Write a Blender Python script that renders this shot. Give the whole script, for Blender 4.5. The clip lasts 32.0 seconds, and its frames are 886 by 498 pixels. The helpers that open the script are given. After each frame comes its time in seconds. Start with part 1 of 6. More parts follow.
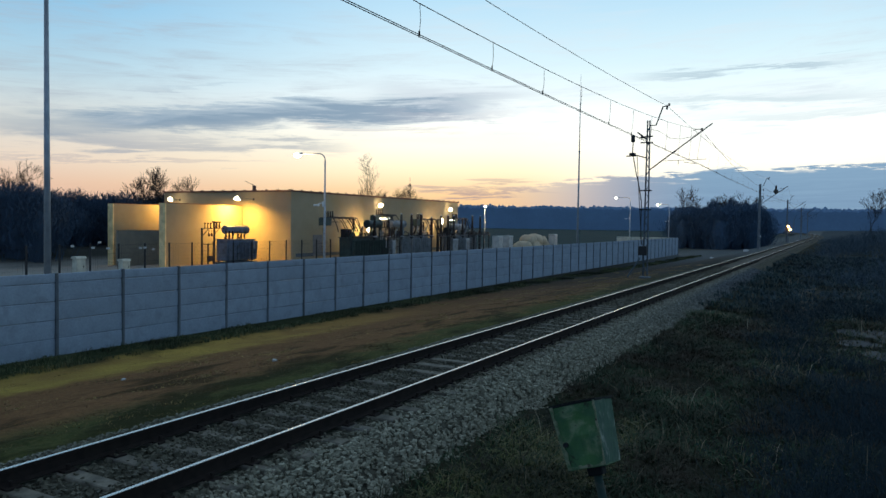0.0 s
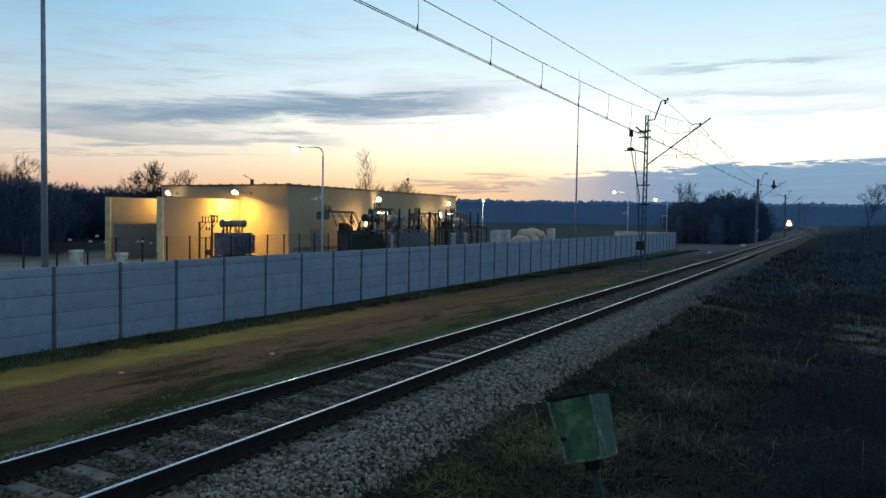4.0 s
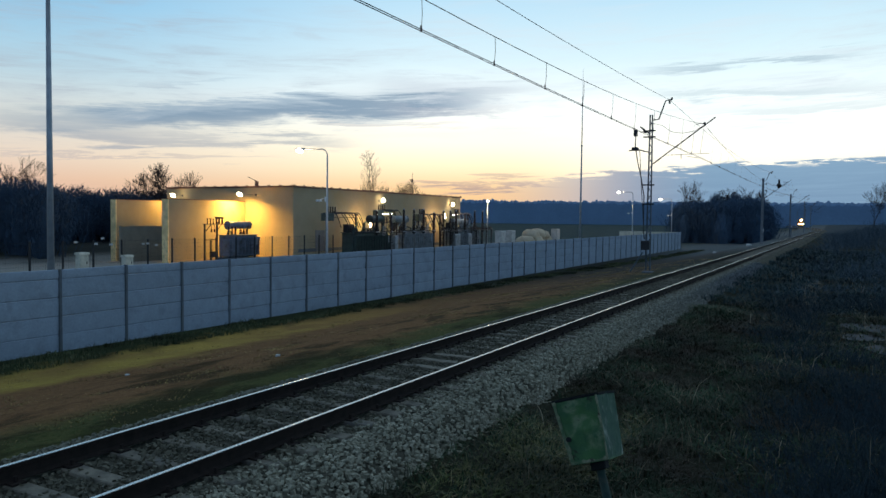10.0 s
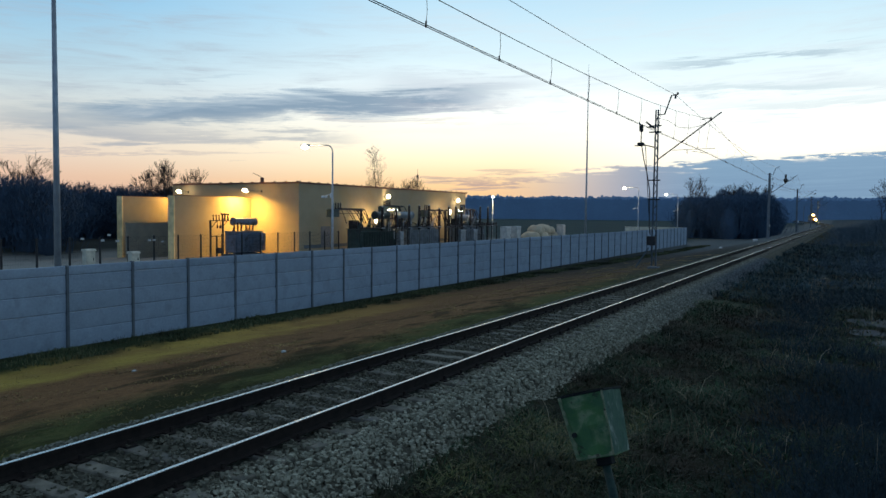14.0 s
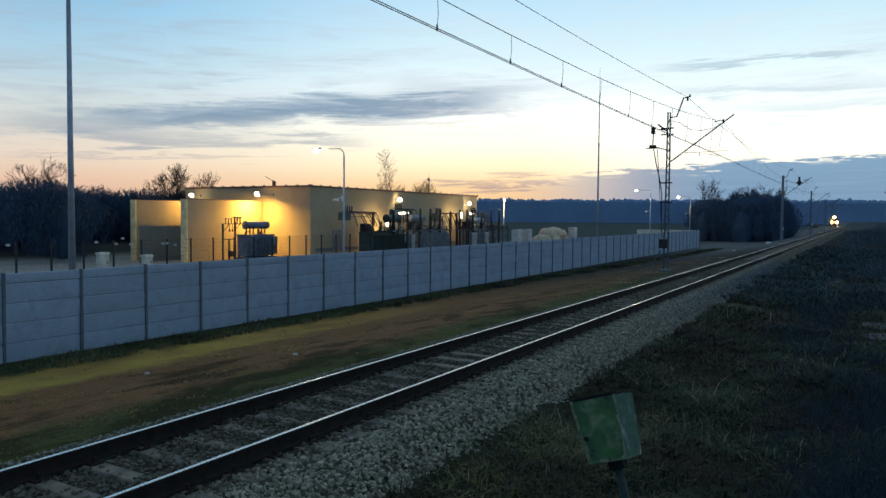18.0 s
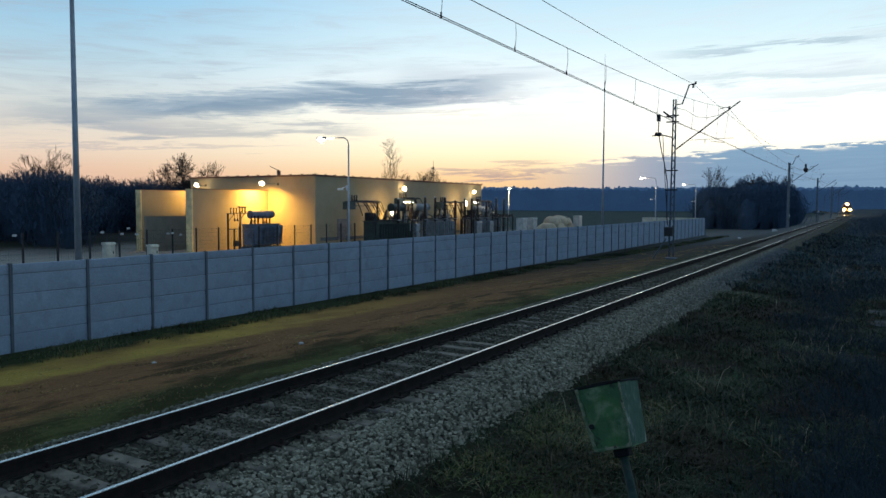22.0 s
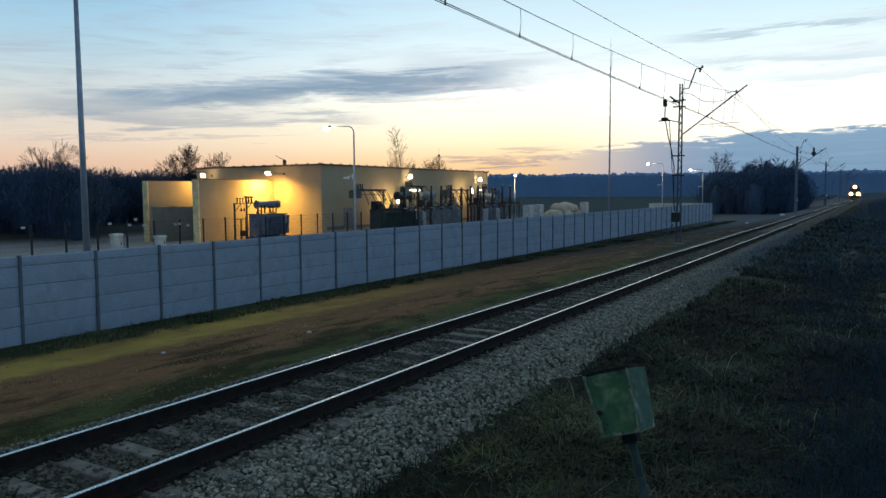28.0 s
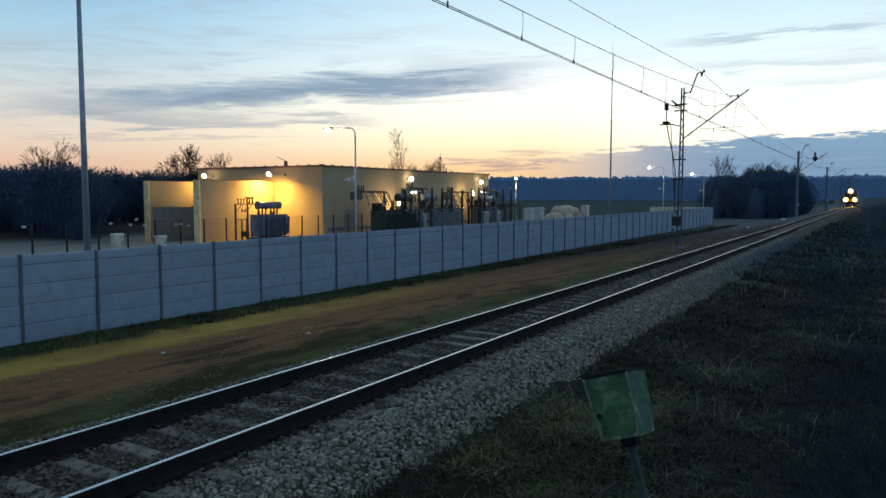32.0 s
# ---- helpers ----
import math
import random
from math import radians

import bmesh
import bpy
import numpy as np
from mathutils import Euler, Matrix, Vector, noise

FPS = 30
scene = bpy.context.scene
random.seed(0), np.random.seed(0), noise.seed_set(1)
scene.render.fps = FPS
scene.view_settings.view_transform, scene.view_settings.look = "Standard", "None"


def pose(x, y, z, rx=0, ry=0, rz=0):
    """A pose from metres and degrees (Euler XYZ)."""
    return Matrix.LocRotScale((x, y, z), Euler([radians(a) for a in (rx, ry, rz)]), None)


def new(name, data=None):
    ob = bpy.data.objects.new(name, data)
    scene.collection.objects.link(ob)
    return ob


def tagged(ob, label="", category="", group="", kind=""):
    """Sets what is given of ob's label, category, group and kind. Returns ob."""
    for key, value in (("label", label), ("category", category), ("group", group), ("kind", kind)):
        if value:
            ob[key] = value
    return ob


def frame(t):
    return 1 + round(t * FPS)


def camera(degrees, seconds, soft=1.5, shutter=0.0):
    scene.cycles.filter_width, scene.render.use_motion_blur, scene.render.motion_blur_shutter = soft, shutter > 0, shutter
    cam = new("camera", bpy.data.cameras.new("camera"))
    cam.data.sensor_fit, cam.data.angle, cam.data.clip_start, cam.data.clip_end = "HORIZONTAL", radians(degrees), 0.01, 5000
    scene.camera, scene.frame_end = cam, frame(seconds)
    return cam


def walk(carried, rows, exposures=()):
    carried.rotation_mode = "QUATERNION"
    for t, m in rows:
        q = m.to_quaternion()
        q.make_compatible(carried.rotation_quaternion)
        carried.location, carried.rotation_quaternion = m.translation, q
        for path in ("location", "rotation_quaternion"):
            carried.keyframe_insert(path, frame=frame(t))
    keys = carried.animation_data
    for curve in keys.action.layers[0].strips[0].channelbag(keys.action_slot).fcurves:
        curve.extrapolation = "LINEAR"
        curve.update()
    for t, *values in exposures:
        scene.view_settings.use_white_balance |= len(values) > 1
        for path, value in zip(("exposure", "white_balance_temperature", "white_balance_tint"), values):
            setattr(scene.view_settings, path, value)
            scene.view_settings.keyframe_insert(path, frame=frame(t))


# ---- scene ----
cam = camera(63.0, 32.0)
EYE = (0.0, 0.0, 2.537)
# seconds, pitch, roll, yaw; the railway runs along +y
PATH = [
    (0, -2.055, -0.855, 28.741),
    (0.5, -2.124, -0.947, 28.620),
    (1, -2.384, -0.967, 28.648),
    (1.5, -2.402, -0.941, 28.630),
    (2, -2.243, -0.963, 28.825),
    (2.5, -2.265, -1.025, 28.737),
    (3, -2.453, -1.012, 28.618),
    (3.5, -2.544, -1.006, 28.530),
    (5.5, -2.318, -0.786, 28.890),
    (6, -2.393, -0.817, 28.950),
    (6.5, -2.422, -0.721, 28.903),
    (7, -2.511, -0.758, 28.951),
    (7.5, -2.452, -0.788, 28.950),
    (8, -2.386, -0.786, 28.951),
    (8.5, -2.459, -0.818, 28.889),
    (9, -2.382, -0.717, 28.956),
    (9.5, -2.442, -0.742, 28.955),
    (10, -2.448, -0.692, 28.933),
    (10.5, -2.370, -0.739, 28.948),
    (11, -2.393, -0.814, 29.008),
    (11.5, -2.362, -0.717, 29.107),
    (12, -2.393, -0.814, 29.022),
    (12.5, -2.540, -0.777, 29.027),
    (13, -2.658, -0.709, 29.008),
    (13.5, -2.794, -0.716, 28.887),
    (14, -2.780, -0.561, 29.354),
    (14.5, -2.935, -0.421, 29.454),
    (16.5, -2.608, -0.736, 29.777),
    (17, -2.475, -0.634, 30.078),
    (17.5, -2.537, -0.569, 29.972),
    (18, -2.543, -0.478, 30.240),
    (18.5, -2.736, -0.346, 30.729),
    (19, -2.826, -0.272, 30.679),
    (19.5, -3.067, -0.186, 30.724),
    (20, -3.554, -0.051, 30.802),
    (20.5, -3.563, 0.044, 31.077),
    (21, -3.492, -0.043, 30.958),
    (21.5, -3.455, -0.148, 30.796),
    (22, -3.435, -0.240, 30.616),
    (22.5, -3.473, -0.197, 30.622),
    (23, -3.402, -0.336, 30.605),
    (23.5, -3.543, -0.244, 30.668),
    (24, -3.626, -0.245, 30.584),
    (24.5, -3.676, -0.124, 30.690),
    (25, -3.555, -0.059, 30.812),
    (25.5, -3.535, -0.026, 30.733),
    (27.5, -4.030, 0.026, 31.038),
    (28, -4.391, 0.365, 31.095),
    (28.5, -4.733, 0.309, 31.035),
    (29, -5.122, 0.397, 31.006),
    (29.5, -5.082, 0.612, 31.039),
    (30, -4.937, 0.394, 30.924),
    (30.5, -4.253, -0.259, 30.940),
    (31, -4.149, -0.193, 31.164),
    (31.5, -4.144, -0.139, 31.162),
    (32, -4.219, -0.049, 31.168),
]
walk(cam, [(t, pose(*EYE, 90 + p, r, y)) for t, p, r, y in PATH], exposures=[(0.0, 0.0), (32.0, 0.0)])

RAIL_X, HALF_GAUGE = -6.55, 0.7525


def track_x(y):
    """The centre line of the track: straight, then a long left-hand curve."""
    if y < 265:
        return RAIL_X
    if y < 355:
        return RAIL_X - (y - 265) ** 2 / 1800
    return RAIL_X - 4.5 - 0.1 * (y - 355)


# ------------------------------------------------------------ sky
world = bpy.data.worlds.new("dusk_sky")
scene.world = world
world.use_nodes = True


class Net:
    """Short-hand for building node trees."""

    def __init__(self, tree):
        self.tree = tree
        tree.nodes.clear()

    def node(self, kind):
        return self.tree.nodes.new(kind)

    def put(self, socket, value):
        if hasattr(value, "is_output"):
            self.tree.links.new(value, socket)
        elif value is not None:
            if isinstance(value, (tuple, list)) and len(value) == 3 and socket.type == "RGBA":
                value = (*value, 1)
            socket.default_value = value

    def math(self, op, a, b=None, c=None, clamp=False):
        n = self.node("ShaderNodeMath")
        n.operation, n.use_clamp = op, clamp
        for s, v in zip(n.inputs, (a, b, c)):
            self.put(s, v)
        return n.outputs[0]

    def mix(self, fac, a, b, blend="MIX"):
        n = self.node("ShaderNodeMix")
        n.data_type, n.blend_type = "RGBA", blend
        self.put(n.inputs[0], fac)
        self.put(n.inputs[6], a)
        self.put(n.inputs[7], b)
        return n.outputs[2]

    def ramp(self, fac, stops, smooth=False):
        n = self.node("ShaderNodeValToRGB")
        n.color_ramp.interpolation = "B_SPLINE" if smooth else "LINEAR"
        el = n.color_ramp.elements
        while len(el) < len(stops):
            el.new(0.5)
        for e, (p, col) in zip(el, stops):
            e.position = p
            e.color = (*col, 1) if isinstance(col, tuple) else (col, col, col, 1)
        self.put(n.inputs[0], fac)
        return n.outputs[0]

    def noise(self, vector, scale, detail=4, rough=0.55, distortion=0.0):
        n = self.node("ShaderNodeTexNoise")
        self.put(n.inputs["Vector"], vector)
        n.inputs["Scale"].default_value = scale
        n.inputs["Detail"].default_value = detail
        n.inputs["Roughness"].default_value = rough
        n.inputs["Distortion"].default_value = distortion
        return n.outputs[0]

    def span(self, value, a, b):
        n = self.node("ShaderNodeMapRange")
        n.interpolation_type = "SMOOTHSTEP"
        self.put(n.inputs[0], value)
        n.inputs[1].default_value, n.inputs[2].default_value = a, b
        return n.outputs[0]

    def vec(self, x, y, z):
        n = self.node("ShaderNodeCombineXYZ")
        for s, v in zip(n.inputs, (x, y, z)):
            self.put(s, v)
        return n.outputs[0]

    def split(self, v):
        n = self.node("ShaderNodeSeparateXYZ")
        self.put(n.inputs[0], v)
        return n.outputs


def make_sky():
    n = Net(world.node_tree)
    x, y, z = n.split(n.node("ShaderNodeTexCoord").outputs["Generated"])
    az = n.math("MULTIPLY", n.math("ARCTAN2", n.math("MULTIPLY", x, -1), y), 57.2958)   # degrees to the left of the railway
    el = n.math("MULTIPLY", n.math("ARCSINE", z), 57.2958)
    h = n.math("DIVIDE", el, 90.0, clamp=True)
    # clear sky by height: towards the afterglow, and away from it
    glow = n.ramp(h, [(0.0, (0.98, 0.55, 0.26)), (0.026, (1.06, 0.71, 0.37)), (0.042, (1.16, 0.96, 0.62)), (0.065, (1.25, 1.17, 0.93)), (0.095, (1.06, 1.12, 1.10)),
                      (0.135, (0.74, 0.94, 1.02)), (0.19, (0.50, 0.77, 0.96)), (0.30, (0.30, 0.50, 0.72)), (1.0, (0.225, 0.265, 0.325))])
    side = n.ramp(h, [(0.0, (0.64, 0.42, 0.34)), (0.026, (0.82, 0.56, 0.41)), (0.046, (0.84, 0.70, 0.57)), (0.075, (0.72, 0.74, 0.70)),
                      (0.115, (0.47, 0.68, 0.80)), (0.165, (0.28, 0.57, 0.82)), (0.30, (0.20, 0.40, 0.62)), (1.0, (0.225, 0.265, 0.325))])
    back = n.ramp(h, [(0.0, (0.13, 0.25, 0.43)), (0.1, (0.165, 0.32, 0.55)), (0.3, (0.18, 0.33, 0.55)), (1.0, (0.225, 0.265, 0.325))])
    white = n.ramp(h, [(0.0, (1.05, 0.86, 0.66)), (0.04, (1.15, 1.08, 0.90)), (0.06, (1.22, 1.19, 1.06)), (0.09, (1.06, 1.14, 1.12)), (0.135, (0.74, 0.95, 1.02)), (0.19, (0.50, 0.77, 0.96)),
                       (0.30, (0.30, 0.50, 0.72)), (1.0, (0.225, 0.265, 0.325))])
    glow = n.mix(n.span(az, 10, 25), white, glow)
    off = n.math("ABSOLUTE", n.math("SUBTRACT", az, 15.0))
    clear = n.mix(n.span(off, 12, 46), glow, side)
    clear = n.mix(n.span(off, 60, 120), clear, back)
    # cloud layers, drawn out along the horizon
    tilt = n.math("ADD", el, n.math("MULTIPLY", az, 0.03))
    flat = n.vec(n.math("MULTIPLY", az, 0.045), n.math("MULTIPLY", tilt, 0.34), 0.0)
    wisps = n.noise(flat, 2.4, 7, 0.64, 0.6)
    broad = n.noise(flat, 0.9, 4, 0.5, 0.3)
    fibre = n.noise(n.vec(n.math("MULTIPLY", az, 0.06), n.math("MULTIPLY", tilt, 1.3), 5.0), 2.2, 6, 0.66, 0.8)
    veil = n.math("MULTIPLY", n.span(wisps, 0.40, 0.68), n.span(el, 4.5, 7.5))
    veil = n.math("MULTIPLY", veil, n.math("SUBTRACT", 1.0, n.math("MULTIPLY", n.span(el, 10.5, 20), 0.8)))
    veil = n.math("MULTIPLY", veil, n.math("ADD", 0.35, n.math("MULTIPLY", n.span(fibre, 0.35, 0.65), 0.65)))
    cloud_light = n.mix(n.span(off, 6, 34), (0.72, 0.82, 0.90), (0.42, 0.48, 0.56))
    sky = n.mix(n.math("MULTIPLY", veil, 0.62), clear, cloud_light)
    # darker streaks: the band over the yard and the thin ones above the line
    wob = n.math("MULTIPLY", n.math("SUBTRACT", wisps, 0.5), 3.6)
    wob2 = n.math("ADD", wob, n.math("MULTIPLY", n.math("SUBTRACT", fibre, 0.5), 1.9))
    # height at 45 degrees, slope, half width, where it begins and ends, depth, tone
    for lift, slope, width, a0, a1, a2, a3, depth, tone in (
            (7.5, -0.10, 0.95, 22, 31, 57, 65, 0.85, (0.16, 0.275, 0.41)), (8.3, -0.11, 0.5, 34, 42, 50, 60, 0.5, (0.25, 0.38, 0.52)), (5.7, -0.02, 0.5, 34, 41, 52, 60, 0.62, (0.27, 0.34, 0.44)),
            (10.0, -0.10, 0.2, 43, 46, 50, 55, 0.35, (0.34, 0.46, 0.58)), (10.4, 0.02, 0.8, 19, 25, 31, 38, 0.42, (0.50, 0.56, 0.66)), (8.6, 0.0, 0.45, 20, 25, 30, 36, 0.45, (0.52, 0.55, 0.62)),
            (7.3, 0.0, 0.2, 26, 30, 38, 42, 0.4, (0.55, 0.52, 0.54)), (10.2, -0.03, 0.30, -2, 3, 10, 16, 0.8, (0.40, 0.54, 0.64)), (9.7, 0.01, 0.5, -4, 3, 10, 16, 0.5, (0.48, 0.62, 0.70)),
            (8.0, 0.0, 0.35, -8, -3, 5, 12, 0.4, (0.55, 0.68, 0.74)), (2.6, 0.0, 0.28, 19, 23, 30, 33, 0.85, (0.40, 0.30, 0.33)), (4.3, -0.01, 0.22, 40, 46, 58, 66, 0.4, (0.42, 0.40, 0.44))):
        d = n.math("ABSOLUTE", n.math("SUBTRACT", n.math("ADD", el, wob2), n.math("ADD", n.math("MULTIPLY", n.math("SUBTRACT", az, 45.0), slope), lift)))
        band = n.math("SUBTRACT", 1.0, n.span(d, width * 0.1, width * 1.4))
        band = n.math("MULTIPLY", band, n.math("MULTIPLY", n.span(az, a0, a1), n.math("SUBTRACT", 1.0, n.span(az, a2, a3))))
        band = n.math("MULTIPLY", band, n.math("ADD", 0.45, n.math("MULTIPLY", n.span(broad, 0.3, 0.6), 0.55)))
        sky = n.mix(n.math("MULTIPLY", band, depth), sky, tone)
    # the low bank of cloud that rises to the right of the afterglow
    ragged = n.noise(n.vec(n.math("MULTIPLY", az, 0.16), n.math("MULTIPLY", el, 0.5), 9.0), 2.0, 6, 0.6, 0.3)
    edge = n.math("MINIMUM", n.math("ADD", n.math("MULTIPLY", n.math("SUBTRACT", 30.0, az), 0.10), 2.5), n.math("ADD", n.math("MULTIPLY", n.math("SUBTRACT", 16.0, az), 0.04), 3.9))
    edge = n.math("ADD", n.math("MINIMUM", edge, 7.0), n.math("MULTIPLY", n.math("SUBTRACT", broad, 0.5), 0.9))
    edge = n.math("ADD", edge, n.math("MULTIPLY", n.math("SUBTRACT", ragged, 0.5), 1.1))
    low = n.math("SUBTRACT", 1.0, n.span(n.math("SUBTRACT", el, edge), -0.16, 0.06))
    low = n.math("MULTIPLY", low, n.math("SUBTRACT", 1.0, n.span(az, 13, 28)))
    gaps = n.span(n.noise(n.vec(n.math("MULTIPLY", az, 0.17), n.math("MULTIPLY", el, 1.3), 3.0), 2.2, 5, 0.6), 0.53, 0.61)
    gaps = n.math("MULTIPLY", gaps, n.math("SUBTRACT", 1.0, n.span(n.math("SUBTRACT", edge, el), 0.25, 0.8)))
    low = n.math("MULTIPLY", low, n.math("SUBTRACT", 1.0, gaps))
    bank = n.mix(n.span(el, 0.8, 4.5), (0.165, 0.30, 0.47), (0.20, 0.355, 0.53))
    bank = n.mix(n.math("MULTIPLY", n.span(fibre, 0.4, 0.7), 0.35), bank, (0.26, 0.43, 0.60))
    bank = n.mix(n.span(az, 8, 20), bank, (0.40, 0.39, 0.46))
    sky = n.mix(n.math("MULTIPLY", low, 0.96), sky, bank)
    # ground side of the world
    sky = n.mix(n.span(z, -0.02, 0.0), (0.03, 0.035, 0.04), sky)
    bg = n.node("ShaderNodeBackground")
    n.put(bg.inputs["Color"], sky)
    bg.inputs["Strength"].default_value = SKY
    n.put(n.node("ShaderNodeOutputWorld").inputs["Surface"], bg.outputs[0])


SKY = 1.0
make_sky()

# ------------------------------------------------------------ materials
MATS = {}


def material(name, base, rough=0.8, metal=0.0, second=None, scale=4.0, grain=60.0, grain_amount=0.25, bump=0.0, bump_scale=80.0,
             stain=None, stain_scale=0.8, spread=0.0, emit=None, power=0.0, specular=0.4, spots=None, spot_scale=10.0):
    """A surface: base colour blotched with a second one, fine grain, stains, relief, and a little difference from piece to piece."""
    if name in MATS:
        return MATS[name]
    m = bpy.data.materials.new(name)
    m.use_nodes = True
    n = Net(m.node_tree)
    sh = n.node("ShaderNodeBsdfPrincipled")
    pos = n.node("ShaderNodeNewGeometry").outputs["Position"]
    second = second or tuple(c * 0.7 for c in base)
    col = n.mix(n.span(n.noise(pos, scale, 4, 0.6), 0.35, 0.68), base, second)
    if stain:
        col = n.mix(n.math("MULTIPLY", n.span(n.noise(pos, stain_scale, 6, 0.65, 0.4), 0.5, 0.68), 0.75), col, stain)
    if spots:
        col = n.mix(n.math("MULTIPLY", n.span(n.noise(pos, spot_scale, 4, 0.6, 0.6), 0.62, 0.68), 0.85), col, spots)
    if grain_amount:
        g = n.math("ADD", n.math("MULTIPLY", n.math("SUBTRACT", n.noise(pos, grain, 3, 0.7), 0.5), grain_amount * 2), 1.0)
        col = n.mix(1.0, col, n.vec(g, g, g), "MULTIPLY")
    if spread:
        r = n.node("ShaderNodeObjectInfo").outputs["Random"]
        v = n.math("ADD", n.math("MULTIPLY", n.math("SUBTRACT", r, 0.5), spread * 2), 1.0)
        col = n.mix(1.0, col, n.vec(v, v, v), "MULTIPLY")
    n.put(sh.inputs["Base Color"], col)
    n.put(sh.inputs["Roughness"], n.math("ADD", n.math("MULTIPLY", n.noise(pos, scale * 3, 3), 0.16), rough - 0.08, clamp=True))
    sh.inputs["Metallic"].default_value = metal
    sh.inputs["Specular IOR Level"].default_value = specular
    if bump:
        b = n.node("ShaderNodeBump")
        b.inputs["Strength"].default_value = 1.0
        b.inputs["Distance"].default_value = bump
        n.put(b.inputs["Height"], n.noise(pos, bump_scale, 4, 0.65))
        n.put(sh.inputs["Normal"], b.outputs[0])
    if emit:
        n.put(sh.inputs["Emission Color"], emit)
        sh.inputs["Emission Strength"].default_value = power
    n.put(n.node("ShaderNodeOutputMaterial").inputs["Surface"], sh.outputs[0])
    MATS[name] = m
    return m


CONCRETE = material("fence_concrete", (0.305, 0.36, 0.425), 0.9, second=(0.27, 0.32, 0.375), scale=1.6, grain=16, grain_amount=0.22, bump=0.004, bump_scale=60,
                    stain=(0.23, 0.27, 0.31), stain_scale=2.2, spread=0.06)
POST_CONCRETE = material("post_concrete", (0.13, 0.15, 0.17), 0.9, second=(0.10, 0.115, 0.13), scale=3, grain=50, bump=0.003, stain=(0.13, 0.14, 0.13), spread=0.08)
SLEEPER = material("sleeper_concrete", (0.195, 0.167, 0.122), 0.9, second=(0.10, 0.088, 0.065), scale=5, grain=70, bump=0.004, stain=(0.12, 0.11, 0.10), stain_scale=2, spread=0.15)
RAIL_STEEL = material("polished_rail", (0.60, 0.56, 0.52), 0.27, 1.0, second=(0.60, 0.58, 0.56), scale=9, grain_amount=0.06)
RAIL_RUST = material("rusty_rail", (0.032, 0.024, 0.020), 0.8, 0.1, second=(0.022, 0.017, 0.015), scale=8, grain=90, specular=0.08)
PLASTER = material("yellow_plaster", (0.37, 0.305, 0.195), 0.9, second=(0.34, 0.28, 0.178), scale=0.8, grain=25, grain_amount=0.08, bump=0.003, bump_scale=40,
                   stain=(0.36, 0.27, 0.145), stain_scale=0.35)
# plaster brightened and warmed: lamp light put into the colour
LAMPLIT_RENDER = material("lamplit_render", (0.95, 0.72, 0.36), 0.9, scale=1.2, grain_amount=0.08, stain=(0.85, 0.64, 0.32), stain_scale=0.6)
ROOF_TRIM = material("roof_trim", (0.16, 0.07, 0.05), 0.6, second=(0.12, 0.055, 0.04), scale=2)
GALV = material("galvanised_steel", (0.36, 0.38, 0.40), 0.5, 0.7, second=(0.28, 0.30, 0.32), scale=3, grain_amount=0.1)
MAST_PAINT = material("mast_paint", (0.100, 0.130, 0.155), 0.6, 0.2, second=(0.075, 0.096, 0.115), scale=5, stain=(0.075, 0.062, 0.055), stain_scale=4)
DARK_STEEL = material("dark_steel", (0.035, 0.035, 0.037), 0.55, 0.4, scale=4)
TANK = material("tank_grey", (0.155, 0.195, 0.25), 0.5, 0.1, second=(0.12, 0.15, 0.195), scale=2, stain=(0.08, 0.08, 0.08), stain_scale=2)
TANK_PALE = material("tank_pale", (0.27, 0.29, 0.30), 0.5, 0.1, second=(0.20, 0.22, 0.23), scale=2, stain=(0.13, 0.13, 0.13), stain_scale=2)
TANK_GREEN = material("tank_green", (0.05, 0.075, 0.065), 0.5, 0.1, scale=2, stain=(0.04, 0.04, 0.04))
PORCELAIN = material("brown_porcelain", (0.050, 0.034, 0.028), 0.25, scale=6)
CABLE = material("cable_black", (0.022, 0.022, 0.024), 0.6, scale=6)
COPPER = material("copper_wire", (0.055, 0.045, 0.04), 0.5, 0.6, scale=9)
PLATE = material("plate_paint", (0.50, 0.50, 0.48), 0.6, scale=5)
LIGHT_POLE = material("pole_paint", (0.50, 0.52, 0.54), 0.5, scale=4, grain_amount=0.1, stain=(0.38, 0.40, 0.41))
WHITE = material("white_paint", (0.78, 0.78, 0.76), 0.5, scale=5, grain_amount=0.08)
CREAM = material("cream_cabinet", (0.62, 0.58, 0.46), 0.6, scale=3, stain=(0.45, 0.42, 0.34))
BAG = material("pale_sacking", (0.52, 0.44, 0.31), 0.95, second=(0.42, 0.35, 0.25), scale=1.5, grain=30, bump=0.02, bump_scale=6)
BIN_GREEN = material("bin_green", (0.055, 0.142, 0.040), 0.55, 0.0, second=(0.034, 0.100, 0.040), scale=5, grain=90, grain_amount=0.2, bump=0.002, bump_scale=50,
                     stain=(0.20, 0.24, 0.13), stain_scale=6, spots=(0.025, 0.030, 0.016), spot_scale=11)
BIN_EDGE = material("bin_edge", (0.24, 0.235, 0.145), 0.7, second=(0.06, 0.12, 0.05), scale=14, grain=80, stain=(0.05, 0.11, 0.045), stain_scale=16, spots=(0.03, 0.02, 0.012), spot_scale=20)
BIN_POST = material("bin_post", (0.035, 0.062, 0.050), 0.6, second=(0.022, 0.040, 0.034), scale=8, stain=(0.06, 0.07, 0.055), stain_scale=9, specular=0.1)
BIN_PALE = material("bin_worn", (0.055, 0.115, 0.068), 0.8, second=(0.036, 0.085, 0.055), scale=9, stain=(0.34, 0.36, 0.29), stain_scale=6, spots=(0.02, 0.03, 0.02), spot_scale=16)
BIN_DARK = material("bin_inside", (0.012, 0.013, 0.012), 0.8, scale=9)
